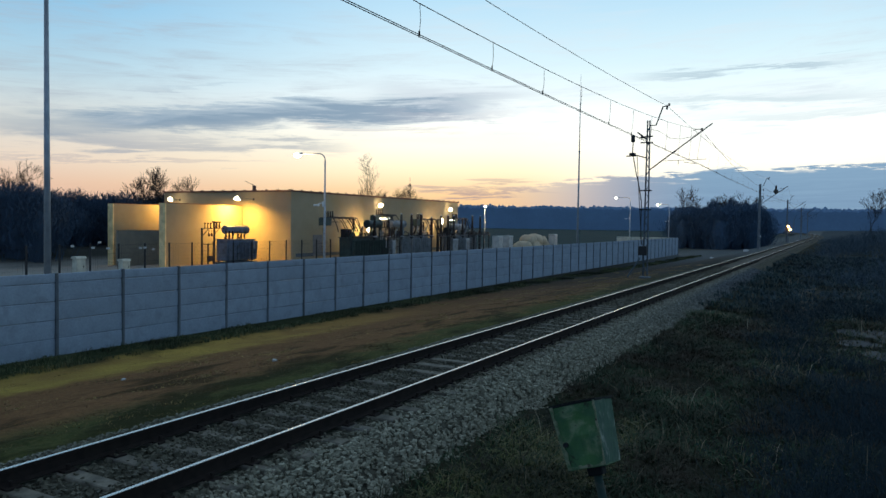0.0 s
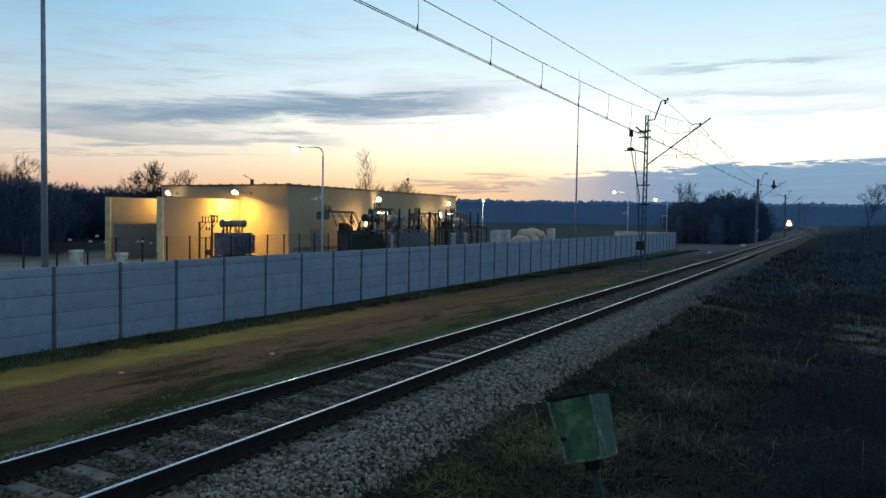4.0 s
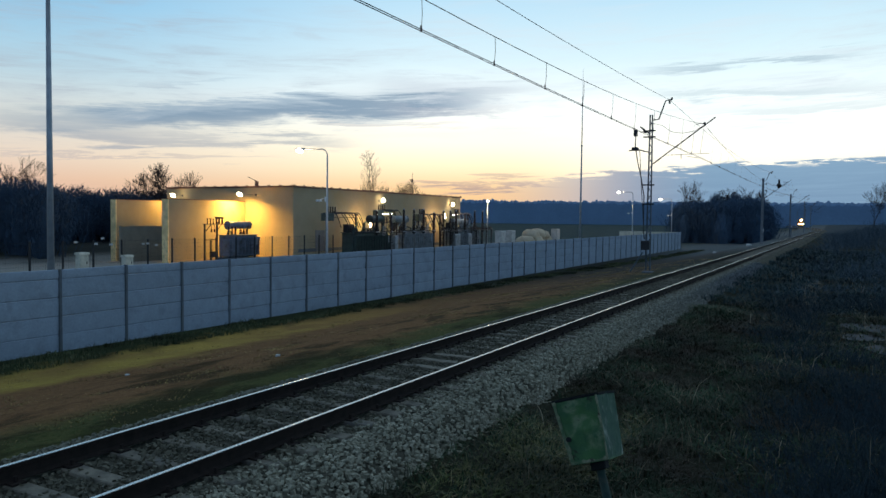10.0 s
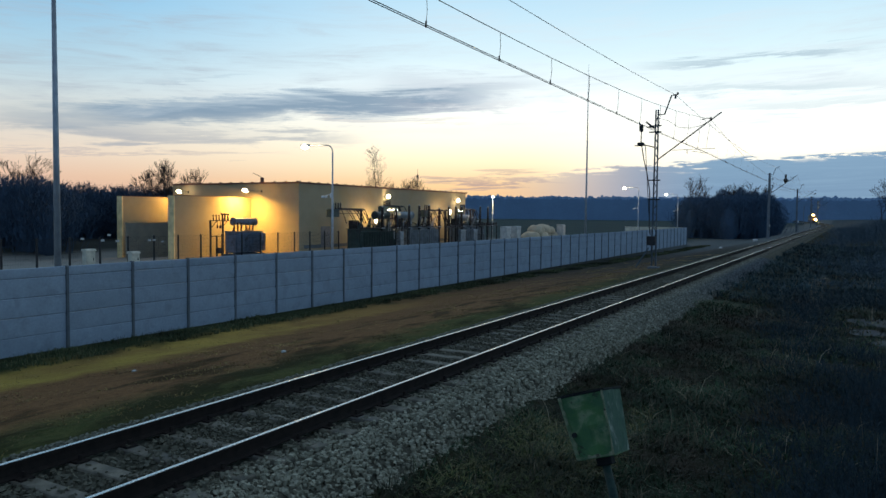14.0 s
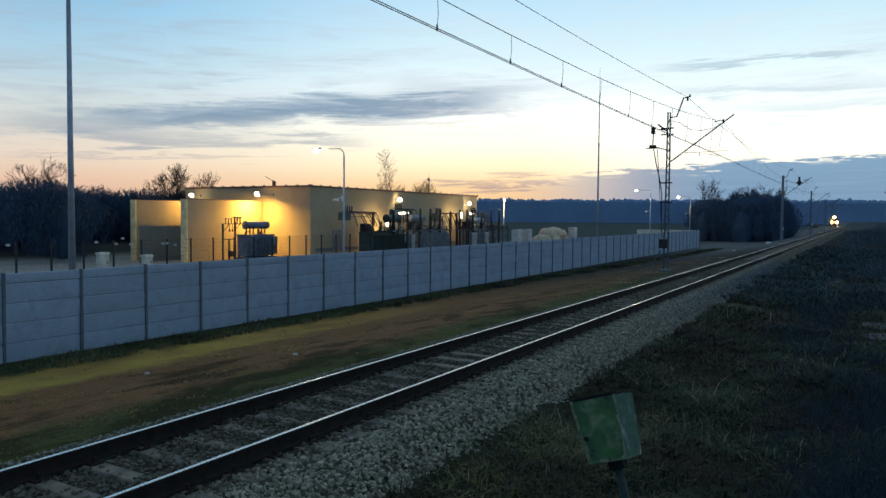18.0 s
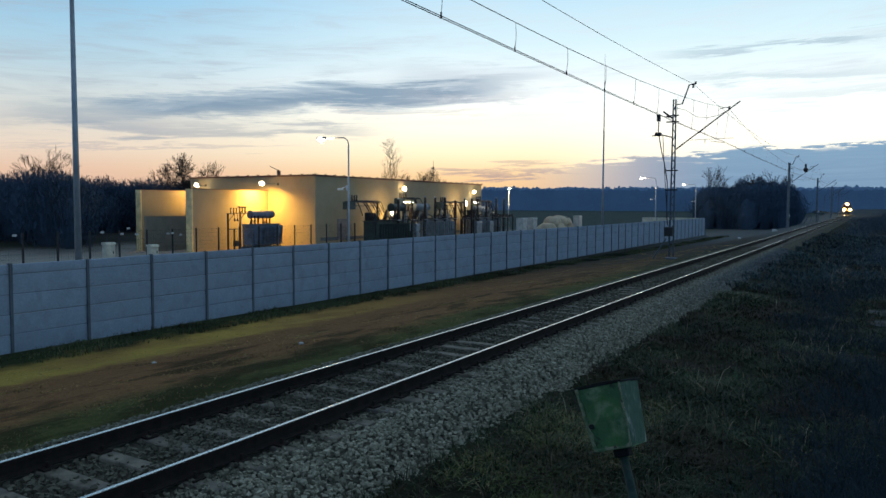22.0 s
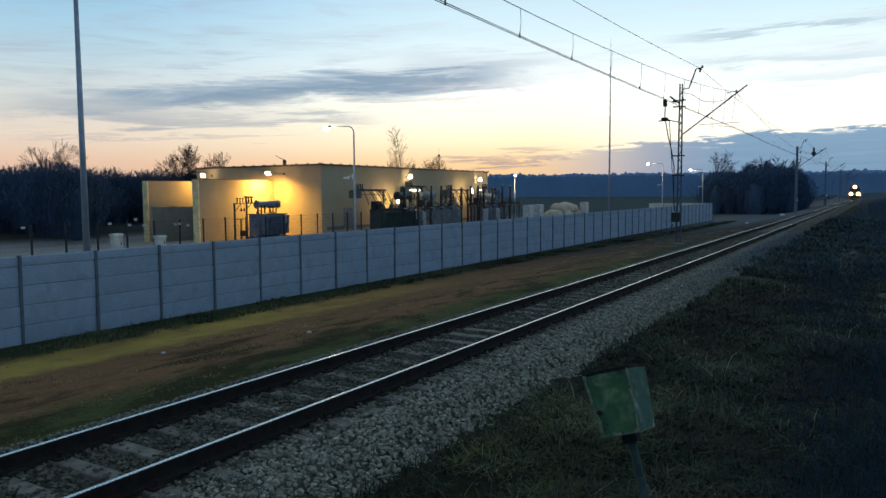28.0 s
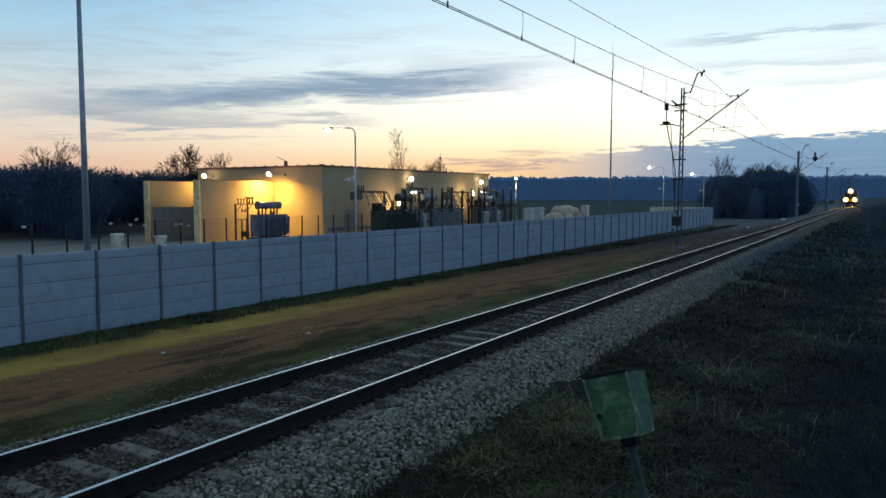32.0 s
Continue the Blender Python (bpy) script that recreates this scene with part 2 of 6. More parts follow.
BARK = material("bark", (0.060, 0.048, 0.038), 0.95, scale=3, grain_amount=0.2)
# shrub and scrub twigs: colour lifted and blued in place of distance haze
HAZED_SHRUB = material("hazed_shrub_twigs", (0.052, 0.098, 0.158), 0.95, scale=0.4, grain_amount=0.1)
HAZED_SCRUB = material("hazed_scrub_twigs", (0.058, 0.090, 0.115), 0.95, scale=0.6, grain_amount=0.2)
BRAMBLE = material("bramble_stems", (0.021, 0.042, 0.052), 0.9, scale=1.5, grain_amount=0.2)
# thicket behind the yard, its blue haze mixed into the twig colour
HAZED_THICKET = material("hazed_thicket_twigs", (0.048, 0.084, 0.132), 0.95, scale=0.4, grain_amount=0.1)
TWIG = material("bare_twigs", (0.040, 0.028, 0.021), 0.95, scale=0.4, grain_amount=0.1)
# the blue is distance haze put into the wood's base colour
HAZED_PINE = material("pine_wood", (0.175, 0.275, 0.400), 1.0, second=(0.16, 0.25, 0.365), scale=0.05, grain=0.6, grain_amount=0.15)
FAR_MAST = material("weathered_mast", (0.20, 0.23, 0.25), 0.7, second=(0.15, 0.17, 0.19), scale=2, stain=(0.10, 0.10, 0.10), stain_scale=1.5)
LOCO_PAINT = material("loco_paint", (0.06, 0.10, 0.07), 0.4, scale=1.5, stain=(0.05, 0.05, 0.045))
LOCO_YELLOW = material("loco_yellow", (0.5, 0.36, 0.05), 0.5, scale=2)
GLASS_DARK = material("dark_glass", (0.02, 0.022, 0.025), 0.08, scale=3, grain_amount=0)
LAMP_WARM = material("lamp_warm", (0.9, 0.8, 0.6), 0.4, emit=(1.0, 0.80, 0.48), power=30.0)
LAMP_STREET = material("lamp_street", (0.9, 0.85, 0.7), 0.4, emit=(1.0, 0.88, 0.66), power=22.0)
# emission for the rings added as the headlights' orange halo
HALO_GLOW = material("headlight_halo", (0.006, 0.004, 0.002), 0.9, emit=(1.0, 0.30, 0.05), power=0.9)
HEADLIGHT = material("headlight_glass", (0.9, 0.85, 0.7), 0.3, emit=(1.0, 0.52, 0.13), power=420.0)


# ------------------------------------------------------------ mesh helpers
def part(name, bm, mat, parent=None, label="", smooth=False, kind=""):
    me = bpy.data.meshes.new(name)
    bm.to_mesh(me)
    bm.free()
    me.materials.append(mat)
    if smooth:
        me.shade_smooth()
    ob = new(name, me)
    if parent:
        ob.parent = parent
    return tagged(ob, label, kind=kind)


def thing(name, m, label, category, group="", kind=""):
    ob = new(name)
    ob.empty_display_size = 0.2
    ob.matrix_world = m
    return tagged(ob, label, category, group, kind)


def box(bm, x0, y0, z0, x1, y1, z1, bevel=0.0):
    b = bmesh.new() if bevel else bm
    v = bmesh.ops.create_cube(b, size=1.0, matrix=Matrix.LocRotScale(((x0 + x1) / 2, (y0 + y1) / 2, (z0 + z1) / 2), None, (abs(x1 - x0), abs(y1 - y0), abs(z1 - z0))))
    if bevel:
        bmesh.ops.bevel(b, geom=b.edges[:], offset=bevel, segments=1, affect="EDGES")
        merge(bm, b)
    return bm


def merge(bm, other):
    me = bpy.data.meshes.new("tmp")
    other.to_mesh(me)
    other.free()
    bm.from_mesh(me)
    bpy.data.meshes.remove(me)


def rod(bm, a, b, r0, r1=None, seg=8, caps=True):
    a, b = Vector(a), Vector(b)
    r1 = r0 if r1 is None else r1
    d = b - a
    m = Matrix.Translation((a + b) / 2) @ d.to_track_quat("Z", "Y").to_matrix().to_4x4()
    bmesh.ops.create_cone(bm, cap_ends=caps, segments=seg, radius1=r0, radius2=r1, depth=d.length, matrix=m)
    return bm


def tube(bm, pts, r, seg=5):
    """A tube along points; r may be one radius or one a point."""
    pts = [Vector(p) for p in pts]
    rs = r if isinstance(r, (list, tuple)) else [r] * len(pts)
    rings = []
    for i, p in enumerate(pts):
        d = (pts[min(i + 1, len(pts) - 1)] - pts[max(i - 1, 0)]).normalized()
        side = d.cross(Vector((0, 0, 1)) if abs(d.z) < 0.95 else Vector((1, 0, 0))).normalized()
        up = side.cross(d)
        rings.append([bm.verts.new(p + rs[i] * (math.cos(k * math.tau / seg) * side + math.sin(k * math.tau / seg) * up)) for k in range(seg)])
    for q, w in zip(rings, rings[1:]):
        for k in range(seg):
            bm.faces.new((q[k], q[(k + 1) % seg], w[(k + 1) % seg], w[k]))
    bm.faces.new(rings[0][::-1])
    bm.faces.new(rings[-1])
    return bm


def lathe(bm, a, d, profile, seg=10):
    """Turn a profile of (distance, radius) about the axis from a along d."""
    a, d = Vector(a), Vector(d).normalized()
    side = d.orthogonal().normalized()
    up = d.cross(side)
    rings = [[bm.verts.new(a + d * t + r * (math.cos(k * math.tau / seg) * side + math.sin(k * math.tau / seg) * up)) for k in range(seg)] for t, r in profile]
    for p, q in zip(rings, rings[1:]):
        for k in range(seg):
            bm.faces.new((p[k], p[(k + 1) % seg], q[(k + 1) % seg], q[k]))
    bm.faces.new(rings[0][::-1])
    bm.faces.new(rings[-1])
    return bm


def sheds(h, r0, r1, pitch):
    """The ribbed profile of an insulator."""
    n = max(2, int(h / pitch))
    out = [(0.0, r0 * 0.6)]
    for k in range(n):
        r = r0 + (r1 - r0) * k / n
        out += [(h * (k + 0.15) / n, r * 0.6), (h * (k + 0.3) / n, r), (h * (k + 0.75) / n, r * 0.62)]
    return out + [(h, r1 * 0.6)]


def stuff(name, verts, faces, mat, label, category, smooth=False, kind="stuff", parent=None):
    me = bpy.data.meshes.new(name)
    me.from_pydata(verts.tolist() if hasattr(verts, "tolist") else verts, [], faces.tolist() if hasattr(faces, "tolist") else faces)
    me.materials.append(mat)
    if smooth:
        me.shade_smooth()
    ob = new(name, me)
    ob.parent = parent
    return tagged(ob, label, category, kind=kind)


def smoothstep(a, b, x):
    t = np.clip((x - a) / (b - a), 0, 1)
    return t * t * (3 - 2 * t)


# ------------------------------------------------------------ ground
def ground_z(x, y):
    """Height of the ground: ballast bed level at the track, a shallow dip to the fence, a worn path and a bank on the other side."""
    x, y = np.asarray(x, float), np.asarray(y, float)
    c = np.vectorize(track_x)(y) - RAIL_X
    u = x - c * smoothstep(250, 300, y)
    fall = -0.35 * smoothstep(15, 95, y)
    z = np.where(u < RAIL_X, -0.42 - 0.75 * smoothstep(-8.6, -16.5, u) + fall * smoothstep(-9.5, -15, u), -0.42 - 0.22 * smoothstep(-4.6, -2.2, u))
    z = np.where(np.abs(u - RAIL_X) < 2.0, -0.55, z)
    bank = smoothstep(2.0, 9.0, u) * (0.5 + 1.0 * smoothstep(30, 120, y)) + smoothstep(9, 40, u) * 0.5
    z = z + bank * smoothstep(-2, 12, y)
    z = z + 1.55 * (1 - smoothstep(1.2, 3.6, np.hypot(x, y)))        # the mound on which the camera stands
    yard = (x < -18.6) & (y < 101) & (x > -76)
    z = np.where(yard, np.interp(x, [-76, -72, -60, -50, -44, -30], [-1.35, -2.6, -2.3, -1.65, -1.35, -1.25]), z)
    far = np.hypot(x, y)
    z = np.where((x < -18.6) & ~yard, -1.35 - 0.35 * smoothstep(60, 200, far), z)
    return z


def make_ground():
    xs = np.concatenate([np.linspace(-2500, -300, 12), np.linspace(-240, -80, 9), np.linspace(-76, -20, 15), np.linspace(-19.2, -17.8, 4), np.linspace(-17.2, 12, 110),
                         np.linspace(13, 60, 22), np.linspace(80, 300, 8), np.linspace(500, 2500, 7)])
    ys = np.concatenate([np.linspace(-2500, -100, 8), np.linspace(-60, 0, 10), np.linspace(1, 60, 150), np.linspace(61.5, 130, 40), np.linspace(135, 320, 26),
                         np.linspace(340, 700, 16), np.linspace(900, 4000, 9)])
    X, Y = np.meshgrid(xs, ys)
    Z = ground_z(X, Y)
    rng = np.random.default_rng(4)
    rough = smoothstep(-5, -2, X) * 0.012 + 0.012
    near = (np.hypot(X, Y) < 90) & (X > -18)
    Z = Z + np.where(near, rng.normal(0, 1, Z.shape) * rough, 0)
    V = np.stack([X, Y, Z], -1).reshape(-1, 3)
    nx, ny = len(xs), len(ys)
    i = (np.arange(ny - 1)[:, None] * nx + np.arange(nx - 1)[None]).reshape(-1)
    F = np.stack([i, i + 1, i + nx + 1, i + nx], -1)
    m = bpy.data.materials.new("verge_and_field")
    m.use_nodes = True
    n = Net(m.node_tree)
    pos = n.node("ShaderNodeNewGeometry").outputs["Position"]
    x, y, z = n.split(pos)
    fine = n.noise(pos, 9.0, 5, 0.7)
    patch = n.noise(pos, 0.9, 4, 0.6)
    wide = n.noise(pos, 0.22, 3, 0.6)
    xx = n.math("ADD", x, n.math("MULTIPLY", n.math("SUBTRACT", patch, 0.5), 2.4))
    green = n.mix(n.span(fine, 0.35, 0.7), (0.064, 0.074, 0.025), (0.108, 0.104, 0.037))
    brown = n.mix(n.span(fine, 0.35, 0.7), (0.185, 0.096, 0.045), (0.268, 0.138, 0.061))
    straw = n.mix(n.span(y, 9, 24), n.mix(n.span(fine, 0.35, 0.7), (0.47, 0.325, 0.075), (0.36, 0.25, 0.06)), n.mix(n.span(fine, 0.35, 0.7), (0.55, 0.325, 0.09), (0.42, 0.25, 0.07)))
    earth = n.mix(n.span(fine, 0.35, 0.7), (0.015, 0.019, 0.011), (0.028, 0.026, 0.017))
    sandy = n.mix(n.span(fine, 0.35, 0.7), (0.33, 0.31, 0.27), (0.25, 0.235, 0.205))
    # across the verge: weeds by the fence, a straw strip, brown dead grass, green by the ballast
    col = n.mix(n.span(xx, -10.7, -9.1), brown, green)
    col = n.mix(n.math("MULTIPLY", n.math("MULTIPLY", n.math("SUBTRACT", 1.0, n.span(xx, -15.2, -14.0)), n.math("SUBTRACT", 1.0, n.span(y, 14, 30))), n.span(wide, 0.25, 0.5)), col, straw)
    col = n.mix(n.math("SUBTRACT", 1.0, n.span(xx, -17.4, -15.9)), col, n.mix(n.span(fine, 0.35, 0.7), (0.030, 0.040, 0.018), (0.050, 0.056, 0.026)))
    clumps = n.math("MULTIPLY", n.span(n.noise(n.vec(x, n.math("MULTIPLY", y, 0.45), 2.0), 0.8, 5, 0.65), 0.48, 0.60), n.math("MULTIPLY", n.span(xx, -13.4, -12.0), n.math("SUBTRACT", 1.0, n.span(y, 20, 60))))
    col = n.mix(n.math("MULTIPLY", clumps, 0.72), col, (0.022, 0.021, 0.009))
    right = n.mix(n.span(patch, 0.4, 0.65), earth, n.mix(n.span(fine, 0.35, 0.7), (0.020, 0.027, 0.011), (0.040, 0.029, 0.018)))
    col = n.mix(n.span(xx, -5.2, -4.2), col, right)
    hollow = n.math("MULTIPLY", n.span(n.noise(n.vec(x, n.math("MULTIPLY", y, 0.5), 7.0), 0.45, 4, 0.6, 0.5), 0.5, 0.6), n.span(xx, -3.0, -1.5))
    col = n.mix(n.math("MULTIPLY", hollow, 0.7), col, (0.010, 0.016, 0.014))
    worn = n.math("MULTIPLY", n.span(xx, -2.6, -1.4), n.math("SUBTRACT", 1.0, n.span(xx, 0.6, 1.8)))
    col = n.mix(n.math("MULTIPLY", worn, 0.3), col, n.mix(patch, (0.022, 0.020, 0.016), (0.045, 0.040, 0.032)))
    # far ground turns bluish with y: distance haze put into the colour
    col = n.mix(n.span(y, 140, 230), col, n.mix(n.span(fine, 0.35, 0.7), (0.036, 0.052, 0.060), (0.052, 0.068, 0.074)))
    yard = n.math("MULTIPLY", n.math("SUBTRACT", 1.0, n.span(x, -19.0, -18.8)), n.math("MULTIPLY", n.span(x, -75.0, -72.5), n.math("SUBTRACT", 1.0, n.span(y, 100, 101.5))))
    col = n.mix(n.math("MULTIPLY", n.math("MULTIPLY", n.span(y, 18, 55), n.math("SUBTRACT", 1.0, n.span(n.math("ADD", x, n.math("MULTIPLY", n.span(y, 250, 600), 40.0)), -8.5, -6.0))), 0.92), col, n.mix(n.span(fine, 0.35, 0.7), (0.036, 0.038, 0.035), (0.054, 0.052, 0.045)))
    # paler and bluer beyond the fence, haze again put into the colour
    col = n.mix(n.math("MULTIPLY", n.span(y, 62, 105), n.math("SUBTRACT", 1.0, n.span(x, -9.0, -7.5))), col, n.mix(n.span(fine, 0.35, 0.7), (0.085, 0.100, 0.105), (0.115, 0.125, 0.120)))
    col = n.mix(yard, col, sandy)
    # the fields behind the yard carry their blue haze as colour
    field = n.math("SUBTRACT", 1.0, n.span(n.math("MAXIMUM", n.math("SUBTRACT", 110.0, y), n.math("ADD", x, 19.0)), -8, 0))
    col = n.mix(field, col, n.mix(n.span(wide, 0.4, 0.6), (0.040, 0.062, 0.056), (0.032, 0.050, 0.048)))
    sh = n.node("ShaderNodeBsdfPrincipled")
    n.put(sh.inputs["Base Color"], col)
    # puddles on the worn path
    wet = n.math("MULTIPLY", n.span(n.noise(n.vec(x, n.math("MULTIPLY", y, 0.4), 0.0), 0.55, 2, 0.5), 0.56, 0.60), n.math("MULTIPLY", n.span(x, -0.6, 0.1), n.math("SUBTRACT", 1.0, n.span(x, 1.6, 2.4))))
    wet = n.math("MULTIPLY", wet, n.math("MULTIPLY", n.span(y, 15, 19), n.math("SUBTRACT", 1.0, n.span(y, 27, 31))))
    n.put(sh.inputs["Roughness"], n.math("SUBTRACT", 0.95, n.math("MULTIPLY", wet, 0.75)))
    sh.inputs["Specular IOR Level"].default_value = 0.04
    b = n.node("ShaderNodeBump")
    n.put(b.inputs["Strength"], n.math("SUBTRACT", 1.0, wet))
    b.inputs["Distance"].default_value = 0.05
    n.put(b.inputs["Height"], n.noise(pos, 14.0, 5, 0.7))
    n.put(sh.inputs["Normal"], b.outputs[0])
    n.put(n.node("ShaderNodeOutputMaterial").inputs["Surface"], sh.outputs[0])
    MATS["ground"] = m
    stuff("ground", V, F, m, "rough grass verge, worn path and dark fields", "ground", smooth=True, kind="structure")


make_ground()

# ------------------------------------------------------------ railway
TRACK_Y = [-40, 0] + list(range(30, 261, 10)) + list(range(265, 360, 6)) + list(range(370, 661, 30))


def sweep(bm, outline, ys, off):
    """Draw an outline (x, z) along the track."""
    rings = []
    for y in ys:
        c = track_x(y) + off
        rings.append([bm.verts.new((c + px, y, pz)) for px, pz in outline])
    k = len(outline)
    for a, b in zip(rings, rings[1:]):
        for i in range(k):
            bm.faces.new((a[i], a[(i + 1) % k], b[(i + 1) % k], b[i]))
    bm.faces.new(rings[0])
    bm.faces.new(rings[-1][::-1])
    bmesh.ops.recalc_face_normals(bm, faces=bm.faces[:])


def make_track():
    bed = bmesh.new()
    sweep(bed, [(-2.1, -0.62), (-1.55, -0.25), (-0.9, -0.225), (0.9, -0.225), (1.75, -0.235), (2.75, -0.72)], TRACK_Y, 0.0)
    bed_mat = material("ballast_bed", (0.105, 0.098, 0.072), 0.95, second=(0.058, 0.054, 0.040), scale=11, grain=24, grain_amount=0.7, bump=0.05, bump_scale=16, specular=0.05)
    ob = part("ballast_bed", bed, bed_mat, label="bed of grey crushed stone under the track", kind="structure")
    track = thing("railway_track", pose(0, 0, 0), "single railway track with polished rails on concrete sleepers", "railway track", kind="structure")
    for side in (-1, 1):
        web = bmesh.new()
        sweep(web, [(-0.075, -0.172), (0.075, -0.172), (0.075, -0.158), (0.012, -0.140), (0.010, -0.048), (0.036, -0.038), (0.036, -0.006), (-0.036, -0.006), (-0.036, -0.038),
                    (-0.010, -0.048), (-0.012, -0.140), (-0.075, -0.158)], TRACK_Y, side * HALF_GAUGE)
        rail = part("rail", web, RAIL_RUST, track)
        head = bmesh.new()
        sweep(head, [(-0.019, -0.0055), (0.019, -0.0055), (0.017, 0.0), (-0.017, 0.0)], TRACK_Y, side * HALF_GAUGE)
        part("running_surface", head, RAIL_STEEL, rail, "bright worn top of the rail")
    return track


TRACK = make_track()


def make_stones():
    """Loose ballast, each stone a jittered block."""
    rng = np.random.default_rng(11)
    cube = np.array([(x, y, z) for x in (-1, 1) for y in (-1, 1) for z in (-1, 1)], float)
    quads = np.array([(0, 1, 3, 2), (4, 6, 7, 5), (0, 4, 5, 1), (2, 3, 7, 6), (1, 5, 7, 3)])
    N = 74000
    y = 2.5 + 50 * rng.random(N) ** 1.35
    u = rng.uniform(-1.75, 2.75, N)
    u = np.where(rng.random(N) < 0.12, rng.normal(2.6, 0.32, N), u)
    u = np.where(rng.random(N) < 0.07, -1.5 - np.abs(rng.normal(0, 0.45, N)), u)
    z = np.interp(u, [-2.1, -1.55, -0.9, 0.9, 1.75, 2.75, 4], [-0.58, -0.235, -0.225, -0.225, -0.235, -0.66, -0.66])
    keep = (np.abs(np.abs(u) - HALF_GAUGE) > 0.11)
    sleeper = (np.abs(((y + 0.3) % 0.6) - 0.3) < 0.13) & (np.abs(u) < 1.25)
    keep &= ~(sleeper & (rng.random(N) < 0.08 + 0.8 * (np.sin(y * 1.7) + np.sin(y * 0.63 + u * 2.5) > 0.75)))
    y, u, z, sleeper = y[keep], u[keep], z[keep], sleeper[keep]
    n = len(y)
    size = rng.uniform(0.011, 0.025, n) * (1 + y * 0.014) * np.where(u < -1.2, 0.72, 1.0)
    z = z + rng.uniform(-0.01, 0.03, n) + np.where(sleeper, 0.02, 0)
    V = cube[None] * (1 + rng.uniform(-0.45, 0.3, (n, 8, 3)))
    V *= (size[:, None] * rng.uniform(0.65, 1.25, (n, 3)))[:, None]
    a, b = rng.uniform(0, math.tau, n), rng.normal(0, 0.5, n)
    ca, sa, cb, sb = np.cos(a), np.sin(a), np.cos(b), np.sin(b)
    x1 = V[..., 0] * cb[:, None] - V[..., 2] * sb[:, None]
    z1 = V[..., 0] * sb[:, None] + V[..., 2] * cb[:, None]
    V = np.stack([x1 * ca[:, None] - V[..., 1] * sa[:, None] + u[:, None] + RAIL_X, x1 * sa[:, None] + V[..., 1] * ca[:, None] + y[:, None], z1 + z[:, None]], -1)
    F = (quads[None] + 8 * np.arange(n)[:, None, None]).reshape(-1, 4)
    m = bpy.data.materials.new("loose_ballast")
    m.use_nodes = True
    net = Net(m.node_tree)
    geo = net.node("ShaderNodeNewGeometry")
    col = net.ramp(geo.outputs["Random Per Island"], [(0.0, (0.18, 0.165, 0.112)), (0.5, (0.26, 0.238, 0.165)), (0.88, (0.32, 0.295, 0.21)), (1.0, (0.41, 0.375, 0.27))])
    g = net.noise(geo.outputs["Position"], 60, 3, 0.7)
    col = net.mix(1.0, col, net.ramp(g, [(0.3, 0.7), (0.7, 1.2)]), "MULTIPLY")
    # oil and brake dust have blackened the stones between the rails
    px, py, pz = net.split(geo.outputs["Position"])
    mid = net.math("ABSOLUTE", net.math("ADD", px, -RAIL_X))
    dirt = net.math("MULTIPLY", net.math("SUBTRACT", 1.0, net.span(mid, 0.8, 1.3)), net.span(net.noise(geo.outputs["Position"], 0.8, 4, 0.6), 0.2, 0.42))
    col = net.mix(net.math("MULTIPLY", dirt, 0.9), col, net.mix(1.0, col, (0.28, 0.265, 0.23), "MULTIPLY"))
    # the shoulder goes darker and bluer with y: distance haze put into the colour
    far_blue = net.math("MULTIPLY", net.span(px, RAIL_X + 1.0, RAIL_X + 1.7), net.span(py, 12, 40))
    col = net.mix(net.math("MULTIPLY", far_blue, 0.8), col, (0.056, 0.073, 0.092))
    # soil washed over the narrow shoulder on the fence side
    soil = net.math("SUBTRACT", 1.0, net.span(px, RAIL_X - 1.9, RAIL_X - 1.1))
    col = net.mix(net.math("MULTIPLY", soil, 0.65), col, (0.085, 0.09, 0.07))
    sh = net.node("ShaderNodeBsdfPrincipled")
    net.put(sh.inputs["Base Color"], col)
    sh.inputs["Roughness"].default_value = 0.85
    net.put(net.node("ShaderNodeOutputMaterial").inputs["Surface"], sh.outputs[0])
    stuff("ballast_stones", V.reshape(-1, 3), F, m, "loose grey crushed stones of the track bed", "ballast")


make_stones()

# ------------------------------------------------------------ concrete fence
WALL_A = math.radians(-0.42)
WALL_O = Vector((-18.295, 0, 0))
WALL_D = Vector((math.sin(WALL_A), math.cos(WALL_A), 0))
BAY, FIRST, BAYS = 2.06, 11.98 - 4 * 2.06, 47
WALL_TOP, PANEL_H = 1.03, 0.5


